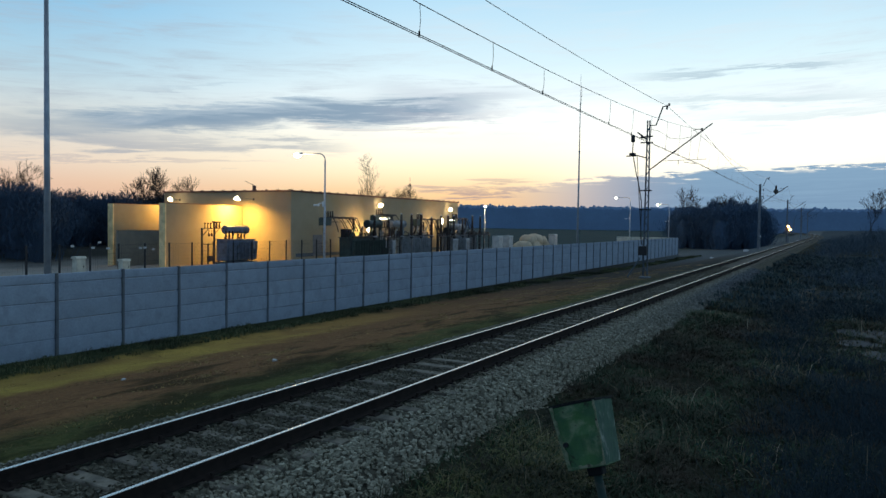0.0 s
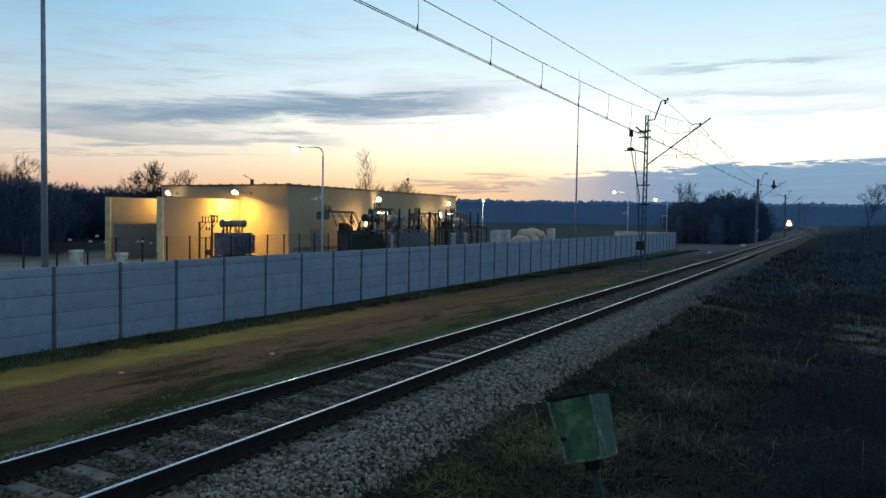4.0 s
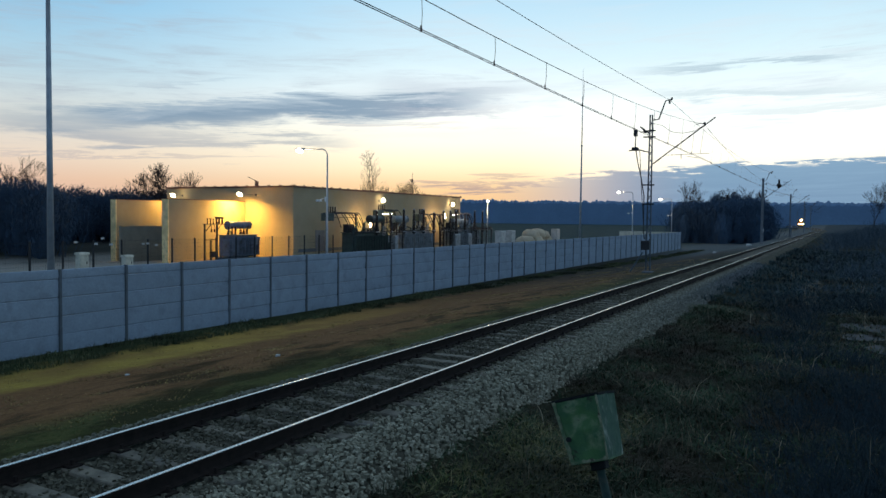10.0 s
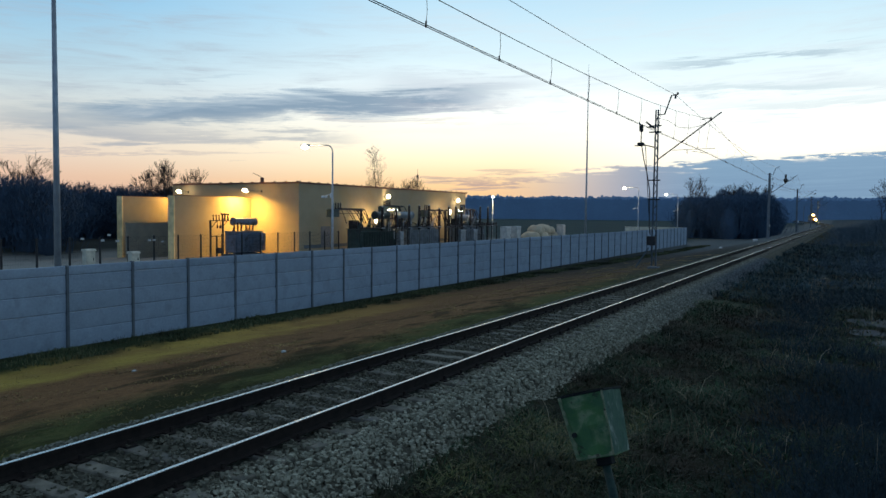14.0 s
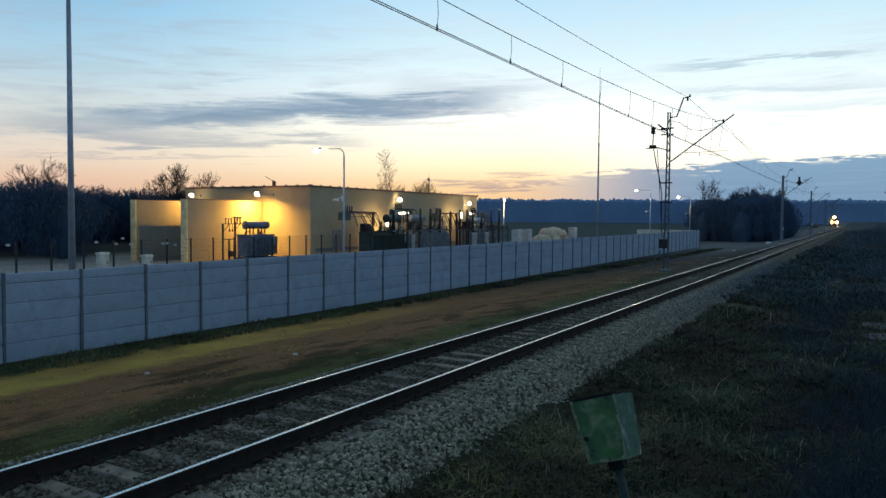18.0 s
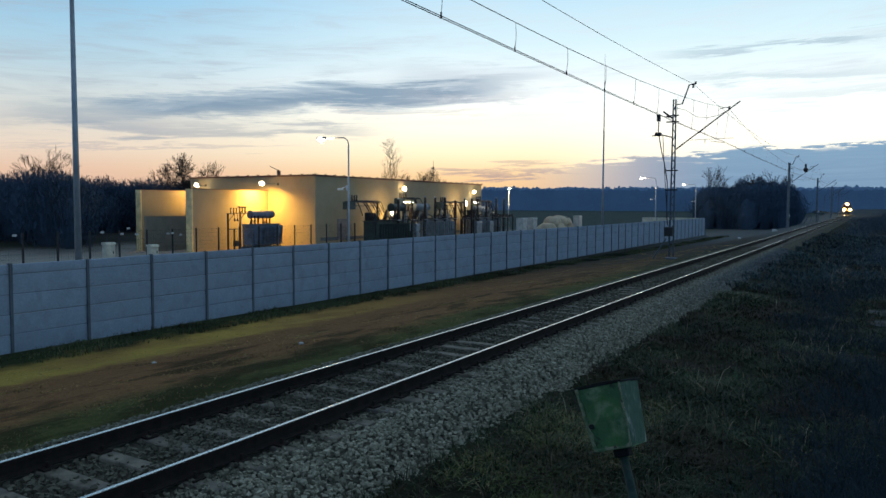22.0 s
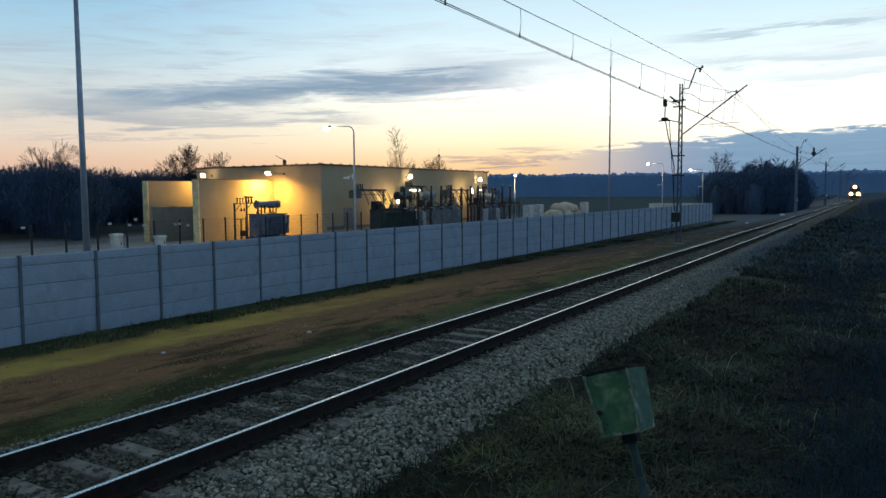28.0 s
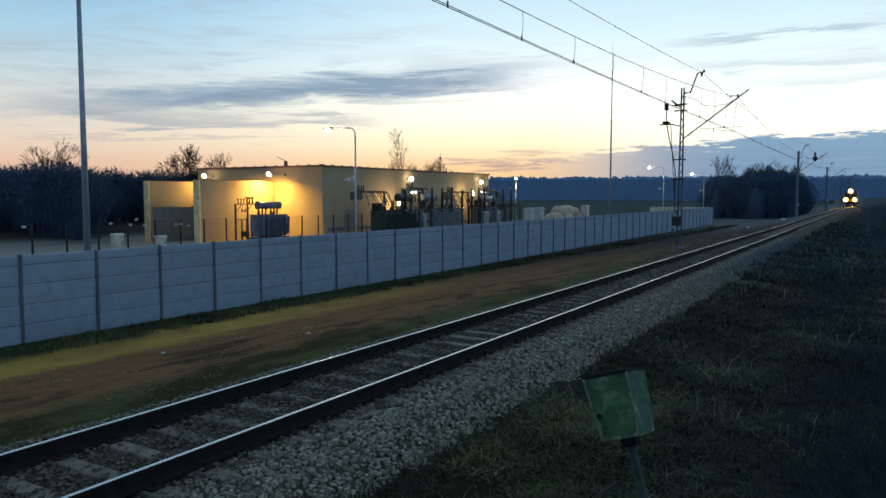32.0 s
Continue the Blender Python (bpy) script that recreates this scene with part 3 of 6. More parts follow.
def make_wall():
    wall = thing("fence_wall", pose(WALL_O.x, 0, 0, 0, 0, -math.degrees(WALL_A)), "long fence of grey precast concrete panels between posts", "wall", kind="structure")
    def slab(height):
        """A precast panel: a rough face with chamfered long edges and a tongue below."""
        bm = bmesh.new()
        rows = []
        for z, d in ((-height / 2, -0.006), (-height / 2 + 0.022, 0.018), (-height / 4, 0.024), (0.0, 0.027), (height / 4, 0.024), (height / 2 - 0.014, 0.020), (height / 2, 0.004)):
            rows.append([bm.verts.new((d + 0.007 * noise.noise(Vector((j * 0.7, z * 5, height))), (j / 12 - 0.5) * (BAY - 0.07), z)) for j in range(13)])
        for p, q in zip(rows, rows[1:]):
            for j in range(12):
                bm.faces.new((p[j], p[j + 1], q[j + 1], q[j]))
        ext = bmesh.ops.extrude_face_region(bm, geom=bm.faces[:])
        for v in ext["geom"]:
            if isinstance(v, bmesh.types.BMVert):
                v.co.x = -0.03
        bmesh.ops.recalc_face_normals(bm, faces=bm.faces[:])
        me = bpy.data.meshes.new("panel")
        bm.to_mesh(me)
        bm.free()
        me.materials.append(CONCRETE)
        return me

    panel_me, cap_me = slab(PANEL_H - 0.004), slab(0.256)
    post = bmesh.new()
    box(post, -0.065, -0.04, -2.75, 0.065, 0.04, 0.02, 0.01)
    post_me = bpy.data.meshes.new("post")
    post.to_mesh(post_me)
    post.free()
    post_me.materials.append(POST_CONCRETE)
    rng = random.Random(5)
    for i in range(BAYS + 1):
        y = FIRST + BAY * i
        p = new("post", post_me)
        p.parent = wall
        p.location = (0, y, WALL_TOP + rng.uniform(-0.012, 0.012))
        p.rotation_euler = (rng.uniform(-0.006, 0.006), rng.uniform(-0.008, 0.008), 0)
        if i == BAYS:
            break
        for k in range(5):
            q = new("panel", cap_me if k == 0 else panel_me)
            q.parent = wall
            q.location = (rng.uniform(-0.008, 0.008), y + BAY / 2, WALL_TOP - (0.13 if k == 0 else 0.26 + PANEL_H * (k - 0.5)) + rng.uniform(-0.004, 0.004) + 0.004)
            q.rotation_euler = (rng.uniform(-0.006, 0.006), rng.uniform(-0.014, 0.014), 0)
    # cream copy of the concrete panel: the yard lamps' light as colour
    lit_panel_me = panel_me.copy()
    lit_panel_me.materials.clear()
    lit_panel_me.materials.append(CREAM)
    end = FIRST + BAY * BAYS
    far = thing("fence_wall", pose(WALL_O.x + WALL_D.x * end, end + 0.02, 0, 0, 0, 90), "return of the panel fence at the yard's end, lamp light in its cream colour", "wall", kind="structure")
    for i in range(4):
        for k in range(5):
            q = new("panel", lit_panel_me)
            q.parent = far
            q.location = (0, 0.12 + BAY * (i + 0.5), WALL_TOP - PANEL_H * (k + 0.5))
        p = new("post", post_me)
        p.parent = far
        p.location = (0, 0.12 + BAY * (i + 1), WALL_TOP)


make_wall()

# ------------------------------------------------------------ substation building
GROUND_Y = -1.25


def make_building():
    hall = thing("substation_building", pose(-50, 58.3, GROUND_Y), "long flat-roofed substation of yellow plaster with dark roof edge", "building")
    H = 6.93
    bm = bmesh.new()
    box(bm, -19, 0, -1.7, 0, 37.4, H - 0.12)
    part("wall", bm, PLASTER, hall)
    bm = bmesh.new()
    box(bm, -19.12, -0.12, H - 0.118, 0.12, 37.52, H + 0.02, 0.02)
    for i in range(24):                                   # the overlapping edge sheets
        box(bm, 0.09, 0.02 + i * 1.56, H - 0.1, 0.15, 1.53 + i * 1.56, H + 0.05)
    for i in range(12):
        box(bm, -19.05 + i * 1.58, -0.15, H - 0.1, -17.52 + i * 1.58, -0.10, H + 0.05)
    for i in range(25):                                   # raised seam caps
        box(bm, 0.02, -0.1 + i * 1.56, H + 0.03, 0.16, 0.16 + i * 1.56, H + 0.13, 0.02)
    for i in range(13):
        box(bm, -19.2 + i * 1.58, -0.16, H + 0.03, -18.94 + i * 1.58, -0.02, H + 0.13, 0.02)
    part("roof", bm, ROOF_TRIM, hall, "dark red-brown sheet metal roof edge")
    bm = bmesh.new()
    box(bm, -0.02, 0.8, 0.0, 0.012, 37.0, 0.35)
    part("plinth", bm, POST_CONCRETE, hall)
    for y0 in (3.6, 14.5, 24.6, 33.2):                    # doors of the bays, behind the plant
        bm = bmesh.new()
        box(bm, -0.06, y0, 0.0, 0.03, y0 + 1.6, 2.3, 0.01)
        door = part("door", bm, material("grey_door", (0.20, 0.21, 0.22), 0.5, scale=3), hall)
        bm = bmesh.new()
        box(bm, 0.03, y0 + 1.35, 1.0, 0.08, y0 + 1.48, 1.06)
        part("handle", bm, DARK_STEEL, door)
    bm = bmesh.new()
    box(bm, -5.75, 0.4, H, -5.45, 0.7, H + 0.6, 0.03)
    rod(bm, (-5.6, 0.55, H + 0.6), (-6.9, 0.55, H + 1.1), 0.03)
    part("chimney", bm, ROOF_TRIM, hall)
    # firewalls of the transformer bays
    for x0, x1, y0, top in ((-7.5, -6.7, -10.3, 5.3), (-19.0, -18.2, -7.4, 5.35)):
        fw = thing("fire_wall", pose(-50, 58.3, GROUND_Y), "free-standing yellow fire wall beside the transformer bay", "wall")
        bm = bmesh.new()
        box(bm, x0, y0, -1.7, x1, -0.02, top, 0.02)
        part("wall", bm, PLASTER, fw)
        bm = bmesh.new()
        box(bm, x0 - 0.04, y0 - 0.04, top, x1 + 0.04, -0.03, top + 0.06, 0.01)
        part("coping", bm, ROOF_TRIM, fw)
        # thin skin added on the wall's end, coloured as if lamplit
        bm = bmesh.new()
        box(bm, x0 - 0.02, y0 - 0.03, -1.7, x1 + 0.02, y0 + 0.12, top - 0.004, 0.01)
        part("end_pier", bm, LAMPLIT_RENDER, fw, "end of the fire wall with warm lamp light in its colour")


make_building()


def bay_screen():
    """A low grey wall added for the dark lower half of the second bay."""
    w = thing("added_screen", pose(-65.4, 49.25, GROUND_Y), "low grey wall added where the second bay is dark below", "wall")
    bm = bmesh.new()
    box(bm, -0.12, 0, -1.6, 0.12, 9.0, 2.52, 0.02)
    part("wall", bm, material("grey_render", (0.26, 0.235, 0.185), 0.9, second=(0.22, 0.20, 0.16), scale=1.1, grain_amount=0.1), w)
    bm = bmesh.new()
    box(bm, -0.14, -0.02, 2.523, 0.14, 9.0, 2.57, 0.01)
    part("coping", bm, PLASTER, w)


def roof_aerial(x, y, z):
    a = thing("roof_aerial", pose(x, y, z), "thin dark aerial with a cross piece on the flat roof", "aerial")
    bm = bmesh.new()
    rod(bm, (0, 0, -0.1), (0, 0, 3.4), 0.035, 0.02, 6)
    part("mast", bm, DARK_STEEL, a)
    bm = bmesh.new()
    rod(bm, (0, 0, 2.1), (0, 0, 2.5), 0.14, 0.14, 8)
    part("receiver", bm, DARK_STEEL, a)
    bm = bmesh.new()
    rod(bm, (0, -0.5, 2.0), (0, 0.5, 2.0), 0.02, None, 5)
    part("cross_piece", bm, DARK_STEEL, a)


def batten_light(x, y, z, n):
    """A short row of lamps on a pole over the plant."""
    b = thing("batten_light", pose(x, y, GROUND_Y), "short glowing row of lamps over the transformers", "lamp", "batten lights in the yard")
    h = z - GROUND_Y
    bm = bmesh.new()
    rod(bm, (0, 0, -0.6), (0, 0, h - 0.1), 0.045, None, 8)
    part("pole", bm, DARK_STEEL, b)
    bm = bmesh.new()
    box(bm, -0.08, -0.1, h - 0.14, 0.08, n * 0.75, h - 0.07)
    part("rail", bm, DARK_STEEL, b)
    for k in range(n):
        bm = bmesh.new()
        box(bm, -0.05, k * 0.75, h - 0.07, 0.05, k * 0.75 + 0.42, h + 0.03, 0.02)
        part("lamp_glass", bm, LAMP_STREET, b, "glowing lamp glass")


bay_screen()
roof_aerial(-55.0, 90.15, 5.65)
batten_light(-46.0, 69.0, 2.95, 3)
batten_light(-46.0, 86.0, 3.02, 2)


def floodlight(at, yaw, power, label, size=0.85, tilt=60, spread=150, arm=0.6, swing=0):
    """A wall floodlight with a tilted lamp glass, and the light that it throws."""
    f = thing("floodlight", pose(*at, 0, 0, yaw), label, "floodlight", "floodlights on the substation")
    bm = bmesh.new()
    rod(bm, (0, 0, 0), (0, arm - 0.12, 0.05), 0.014)
    box(bm, -0.1, -0.02, -0.12, 0.1, 0.02, 0.12)
    part("bracket", bm, DARK_STEEL, f)
    bm = bmesh.new()
    b = bmesh.new()
    bmesh.ops.create_cube(b, size=1, matrix=Matrix.LocRotScale((0, 0, 0.08), None, (size * 1.15, 0.34, 0.16)))
    for v in b.verts:
        if v.co.z > 0.1:
            v.co.x *= 0.75
            v.co.y *= 0.7
    bmesh.ops.bevel(b, geom=b.edges[:], offset=0.02, segments=1, affect="EDGES")
    merge(bm, b)
    turn = Matrix.Translation((0, arm, 0)) @ Matrix.Rotation(math.radians(90 - tilt), 4, "X") @ Matrix.Rotation(math.radians(swing), 4, "Y")
    bm.transform(turn)
    part("housing", bm, GALV, f)
    bm = bmesh.new()
    b = bmesh.new()
    bmesh.ops.create_uvsphere(b, u_segments=12, v_segments=8, radius=0.5, matrix=Matrix.LocRotScale((0, 0, 0), None, (size * 0.85, 0.5, 0.42)))
    merge(bm, b)
    bm.transform(turn)
    part("lamp_glass", bm, LAMP_WARM, f, "glowing warm lamp glass", smooth=True)
    data = bpy.data.lights.new("floodlight_beam", "AREA")
    data.shape, data.size, data.size_y, data.energy, data.color = "RECTANGLE", size, 0.3, power, (1.0, 0.55, 0.10)
    data.spread = math.radians(spread)
    lamp = new("floodlight_beam", data)
    lamp.matrix_world = pose(*at, 0, 0, yaw) @ turn @ pose(0, 0, -0.27)
    tagged(lamp, "warm light of the floodlight", "light")


floodlight((-55.15, 58.27, 4.77), 180, 1350, "glowing floodlight above the transformer bay", arm=2.4, spread=180, tilt=88, swing=-12)
floodlight((-66.4, 58.27, 4.75), 180, 190, "glowing floodlight above the second bay", arm=1.3, spread=170, tilt=84, swing=-20)
floodlight((-49.97, 74.1, 4.60), -90, 16, "glowing floodlight on the long wall of the substation", tilt=20, arm=0.6)
floodlight((-49.97, 92.2, 4.50), -90, 12, "glowing floodlight on the long wall of the substation", tilt=20, arm=0.6)


def work_light(x, y, z, power):
    """An upright lamp on a stand between the transformers that lights cables and wall."""
    w = thing("work_light", pose(x, y, GROUND_Y), "tall glowing lamp between the transformers", "lamp", "work lights in the yard")
    h = z - GROUND_Y
    bm = bmesh.new()
    rod(bm, (0, 0, -0.6), (0, 0, h - 0.45), 0.05, None, 8)
    part("pole", bm, DARK_STEEL, w)
    bm = bmesh.new()
    bmesh.ops.create_uvsphere(bm, u_segments=12, v_segments=10, radius=0.5, matrix=Matrix.LocRotScale((0, 0, h), None, (0.3, 0.3, 0.95)))
    part("lamp_glass", bm, LAMP_WARM, w, "glowing warm lamp glass", smooth=True)
    data = bpy.data.lights.new("work_light_glow", "POINT")
    data.energy, data.color, data.shadow_soft_size = power, (1.0, 0.66, 0.26), 0.2
    lamp = new("work_light_glow", data)
    lamp.location = (x - 0.45, y, z)
    tagged(lamp, "warm light of the work lamp", "light")


work_light(-48.2, 69.7, 1.85, 260)
work_light(-48.2, 87.6, 2.75, 170)


# ------------------------------------------------------------ masts and lamps of the yard
def lightning_mast(x, y, height):
    m = thing("lightning_mast", pose(x, y, GROUND_Y), "tall tapered galvanised steel lightning mast", "mast", "lightning masts of the yard")
    bm = bmesh.new()
    box(bm, -0.35, -0.35, -0.4, 0.35, 0.35, 0.12, 0.02)
    part("foundation", bm, POST_CONCRETE, m)
    bm = bmesh.new()
    rod(bm, (0, 0, 0.1), (0, 0, height * 0.6), 0.115, 0.062, 14)
    part("lower_tube", bm, GALV, m, smooth=True)
    bm = bmesh.new()
    rod(bm, (0, 0, height * 0.6), (0, 0, height * 0.85), 0.045, 0.035, 10)
    part("upper_tube", bm, GALV, m, smooth=True)
    bm = bmesh.new()
    rod(bm, (0, 0, height * 0.85), (0, 0, height), 0.022, 0.01, 8)
    part("spike", bm, GALV, m)
    for z in (height * 0.6, height * 0.85):
        bm = bmesh.new()
        rod(bm, (0, 0, z - 0.08), (0, 0, z + 0.08), 0.075 if z < height * 0.7 else 0.05, None, 12)
        part("collar", bm, GALV, m)


lightning_mast(-21.5, 13.74, 18.0)
lightning_mast(-21.5, 65.45, 17.75)


def street_lamp(x, y, top, arm=1.75, turn=0, reach=1.0):
    """A yard lamp: tapered pole, bent arm, lantern with a glowing glass."""
    s = thing("street_lamp", pose(x, y, GROUND_Y, 0, 0, turn), "lit yard lamp on a galvanised pole with a bent arm", "street lamp", "lamps of the yard")
    h = top - GROUND_Y
    bm = bmesh.new()
    rod(bm, (0, 0, -0.2), (0, 0, h - 0.45), 0.085, 0.05, 10)
    part("pole", bm, LIGHT_POLE, s, smooth=True)
    bm = bmesh.new()
    pts = [(0, 0, h - 0.47)] + [(-0.42 + 0.42 * math.cos(a), 0, h - 0.42 + 0.42 * math.sin(a)) for a in np.linspace(0, math.pi / 2, 7)] + [(-arm, 0, h + 0.03)]
    tube(bm, pts, 0.035, 8)
    part("arm", bm, GALV, s, smooth=True)
    bm = bmesh.new()
    b = bmesh.new()
    bmesh.ops.create_cube(b, size=1, matrix=Matrix.LocRotScale((-arm - 0.28, 0, h + 0.05), None, (0.66, 0.26, 0.13)))
    for v in b.verts:
        if v.co.z > h + 0.06:
            v.co.y *= 0.6
        if v.co.x < -arm - 0.4:
            v.co.z = h + 0.05 + (v.co.z - h - 0.05) * 0.6
    bmesh.ops.bevel(b, geom=b.edges[:], offset=0.025, segments=2, affect="EDGES")
    merge(bm, b)
    lan = part("lantern", bm, GALV, s)
    bm = bmesh.new()
    bmesh.ops.create_uvsphere(bm, u_segments=12, v_segments=8, radius=0.5, matrix=Matrix.LocRotScale((-arm - 0.32, 0, h - 0.03), None, (0.50, 0.34, 0.30)))
    part("lamp_glass", bm, LAMP_STREET, lan, "glowing lamp glass", smooth=True)
    bm = bmesh.new()
    box(bm, -0.1, -0.12, h * 0.6, -0.04, 0.12, h * 0.6 + 0.3, 0.01)
    rod(bm, (0, 0, h * 0.6 + 0.25), (-0.5, 0, h * 0.6 + 0.15), 0.02)
    box(bm, -0.75, -0.12, h * 0.6 + 0.02, -0.45, 0.12, h * 0.6 + 0.14, 0.02)
    part("camera_bracket", bm, WHITE, s, "small white camera housing on a bracket")
    data = bpy.data.lights.new("lamp_beam", "POINT")
    data.energy, data.color, data.shadow_soft_size = 500 * reach, (1.0, 0.72, 0.40), 0.15
    lamp = new("lamp_beam", data)
    lamp.matrix_world = pose(x, y, GROUND_Y, 0, 0, turn) @ pose(-arm - 0.32, 0, h - 0.25)
    tagged(lamp, "warm light of the yard lamp", "light")


street_lamp(-26.5, 33.87, 6.5, reach=0.45)
street_lamp(-26.5, 104.3, 6.6)
street_lamp(-26.5, 131.5, 6.4)
street_lamp(-46.0, 96.7, 5.1, arm=0.5, turn=120)


# ------------------------------------------------------------ overhead line
MAST_Y = [-23.4, 42.3, 109.0, 169.6, 232.0, 296.0, 360.0, 424.0]


def catenary_mast(y, detailed):
    tx = track_x(y)
    x0 = tx - 3.25
    yaw = math.degrees(0.1 * float(smoothstep(265, 355, y)))
    m = thing("catenary_mast", pose(x0, y, -0.45, 0, 0, yaw), "lattice steel mast of the overhead line beside the track", "catenary mast", "masts of the overhead line")
    H = 9.05
    bm = bmesh.new()
    box(bm, -0.3, -0.3, -0.6, 0.3, 0.3, 0.06, 0.03)
    part("foundation", bm, POST_CONCRETE, m)
    for s in (-1, 1):                                       # the two channel legs
        bm = bmesh.new()
        w0, w1 = (0.14, 0.085) if detailed else (0.17, 0.13)
        a, b = Vector((0, 0, 0.1)), Vector((0, 0, H))
        verts = []
        for z, w in ((0.1, w0), (H, w1)):
            for px, py in ((s * w - 0.012, -0.055), (s * w + 0.012, -0.055), (s * w + 0.012, 0.055), (s * w - 0.012, 0.055)):
                verts.append(bm.verts.new((px, py, z)))
        for k in range(4):
            bm.faces.new((verts[k], verts[(k + 1) % 4], verts[4 + (k + 1) % 4], verts[4 + k]))
        bm.faces.new(verts[:4][::-1])
        bm.faces.new(verts[4:])
        for py in (-0.055, 0.043):
            q0, q1 = s * w0, s * w1
            v = [bm.verts.new(c) for c in ((q0 - s * 0.05, py, 0.1), (q0, py, 0.1), (q1, py, H), (q1 - s * 0.05, py, H), (q0 - s * 0.05, py + 0.012, 0.1), (q0, py + 0.012, 0.1),
                                            (q1, py + 0.012, H), (q1 - s * 0.05, py + 0.012, H))]
            for f in ((0, 1, 2, 3), (7, 6, 5, 4), (0, 4, 5, 1), (1, 5, 6, 2), (2, 6, 7, 3), (3, 7, 4, 0)):
                bm.faces.new([v[k] for k in f])
        bmesh.ops.recalc_face_normals(bm, faces=bm.faces[:])
        part("leg", bm, MAST_PAINT if detailed else FAR_MAST, m)
    bm = bmesh.new()
    z, side = 0.35, 1
    while z < H - 0.3:
        w, w2 = 0.16 - 0.07 * z / H, 0.16 - 0.07 * (z + 0.42) / H
        for py in (-0.05, 0.05):
            rod(bm, (side * w, py, z), (-side * w2, py, z + 0.42), 0.014, None, 4)
        z, side = z + 0.42, -side
    part("lacing", bm, MAST_PAINT if detailed else FAR_MAST, m)
    if not detailed:
        bm = bmesh.new()
        box(bm, -0.12, -0.03, 0.1, 0.12, 0.03, H - 0.05)
        part("web_plate", bm, FAR_MAST, m)
    # cantilever
    bm = bmesh.new()
    tip = Vector((3.48, 0, 8.72))
    rod(bm, (0.12, 0, 6.23), tip, 0.034, None, 8)
    part("cantilever_tube", bm, DARK_STEEL, m)
    bm = bmesh.new()
    tube(bm, [(0.12, 0, 8.55), (0.6, 0, 8.42), (1.2, 0, 8.0), (1.8, 0, 7.92), (2.4, 0, 8.02), (2.9, 0, 8.3)], 0.012, 5)
    part("tie_rope", bm, DARK_STEEL, m)
    bm = bmesh.new()
    tube(bm, [(2.45, 0, 8.36), (2.72, 0, 8.43), (2.95, 0, 8.40)], 0.022, 6)
    rod(bm, (2.93, 0, 8.48), (2.93, 0, 8.28), 0.05, None, 8)
    part("messenger_clamp", bm, DARK_STEEL, m)
    bm = bmesh.new()
    rod(bm, (0.9, 0, 6.72), (3.2, 0, 6.75), 0.012, None, 6)
    rod(bm, (2.9, 0, 8.25), (2.72, 0, 6.75), 0.008, None, 5)
    rod(bm, (1.7, 0, 6.72), (1.7, 0, 6.50), 0.016, None, 5)
    rod(bm, (2.0, 0, 6.62), (2.72, 0, 6.50), 0.012, None, 5)
    part("registration_arm", bm, DARK_STEEL, m)
    for at in ((0.35, 6.40), (1.35, 7.13)):
        bm = bmesh.new()
        d = Vector((3.36, 0, 2.49)).normalized()
        p = Vector((at[0], 0, at[1]))
        lathe(bm, p, d, sheds(0.28, 0.06, 0.05, 0.055), 8)
        part("insulator", bm, PORCELAIN, m)
    # top bracket that carries the return wire
    bm = bmesh.new()
    tube(bm, [(0.05, 0, 8.75), (0.42, 0, 8.77), (0.78, 0, 9.80), (1.12, 0, 9.84)], 0.04, 6)
    part("top_bracket", bm, DARK_STEEL, m)
    for xx, za, zb in ((1.0, 9.86, 9.62), (1.12, 9.96, 9.82)):
        bm = bmesh.new()
        rod(bm, (xx, 0, za), (xx, 0, zb), 0.055, None, 8)
        part("insulator", bm, PORCELAIN, m)
    if detailed:
        # switch gear on the side away from the track
        bm = bmesh.new()
        rod(bm, (-0.12, 0, 8.0), (-0.62, 0, 8.40), 0.045, None, 6)
        rod(bm, (-0.55, 0, 8.1), (-0.1, 0, 8.05), 0.03, None, 6)
        box(bm, -0.98, -0.1, 7.86, -0.78, 0.1, 8.25, 0.02)
        part("switch_arm", bm, DARK_STEEL, m)
        bm = bmesh.new()
        box(bm, -1.05, -0.18, 7.06, -0.72, 0.18, 7.22, 0.02)
        rod(bm, (-1.25, 0, 7.05), (-0.5, 0, 7.05), 0.03, None, 6)
        rod(bm, (-0.75, 0, 7.1), (-0.1, 0, 6.92), 0.03, None, 6)
        part("switch", bm, DARK_STEEL, m)
        bm = bmesh.new()
        tube(bm, [(-0.88, 0.05, 7.9), (-0.9, 0.05, 7.3), (-0.7, 0.05, 6.2), (-0.5, 0.05, 5.4), (-0.33, 0.06, 4.4), (-0.32, 0.06, 2.4), (-0.25, 0.06, 1.9)], 0.03, 6)
        tube(bm, [(-0.62, 0.0, 7.0), (-0.55, 0.0, 6.0), (-0.42, 0.0, 4.2), (-0.24, 0.0, 1.9)], 0.02, 6)
        part("down_cable", bm, CABLE, m)
        for z in (3.9, 5.0, 7.75, 8.1):
            bm = bmesh.new()
            box(bm, -0.42, -0.09, z, 0.28, -0.06, z + 0.07)
            part("crossbar", bm, DARK_STEEL, m)
        bm = bmesh.new()
        box(bm, -0.36, -0.36, 1.30, 0.12, -0.08, 1.82, 0.03)
        part("drive_box", bm, DARK_STEEL, m, "dark switch drive box")
        bm = bmesh.new()
        rod(bm, (-0.95, -0.3, 0.0), (-0.3, -0.05, 1.15), 0.04, None, 6)
        part("brace", bm, MAST_PAINT, m)
    else:
        for z in (7.3, 8.2):
            bm = bmesh.new()
            rod(bm, (0.1, 0, z), (0.45, 0, z + 0.05), 0.03, None, 6)
            rod(bm, (0.42, 0, z - 0.12), (0.42, 0, z + 0.16), 0.05, None, 8)
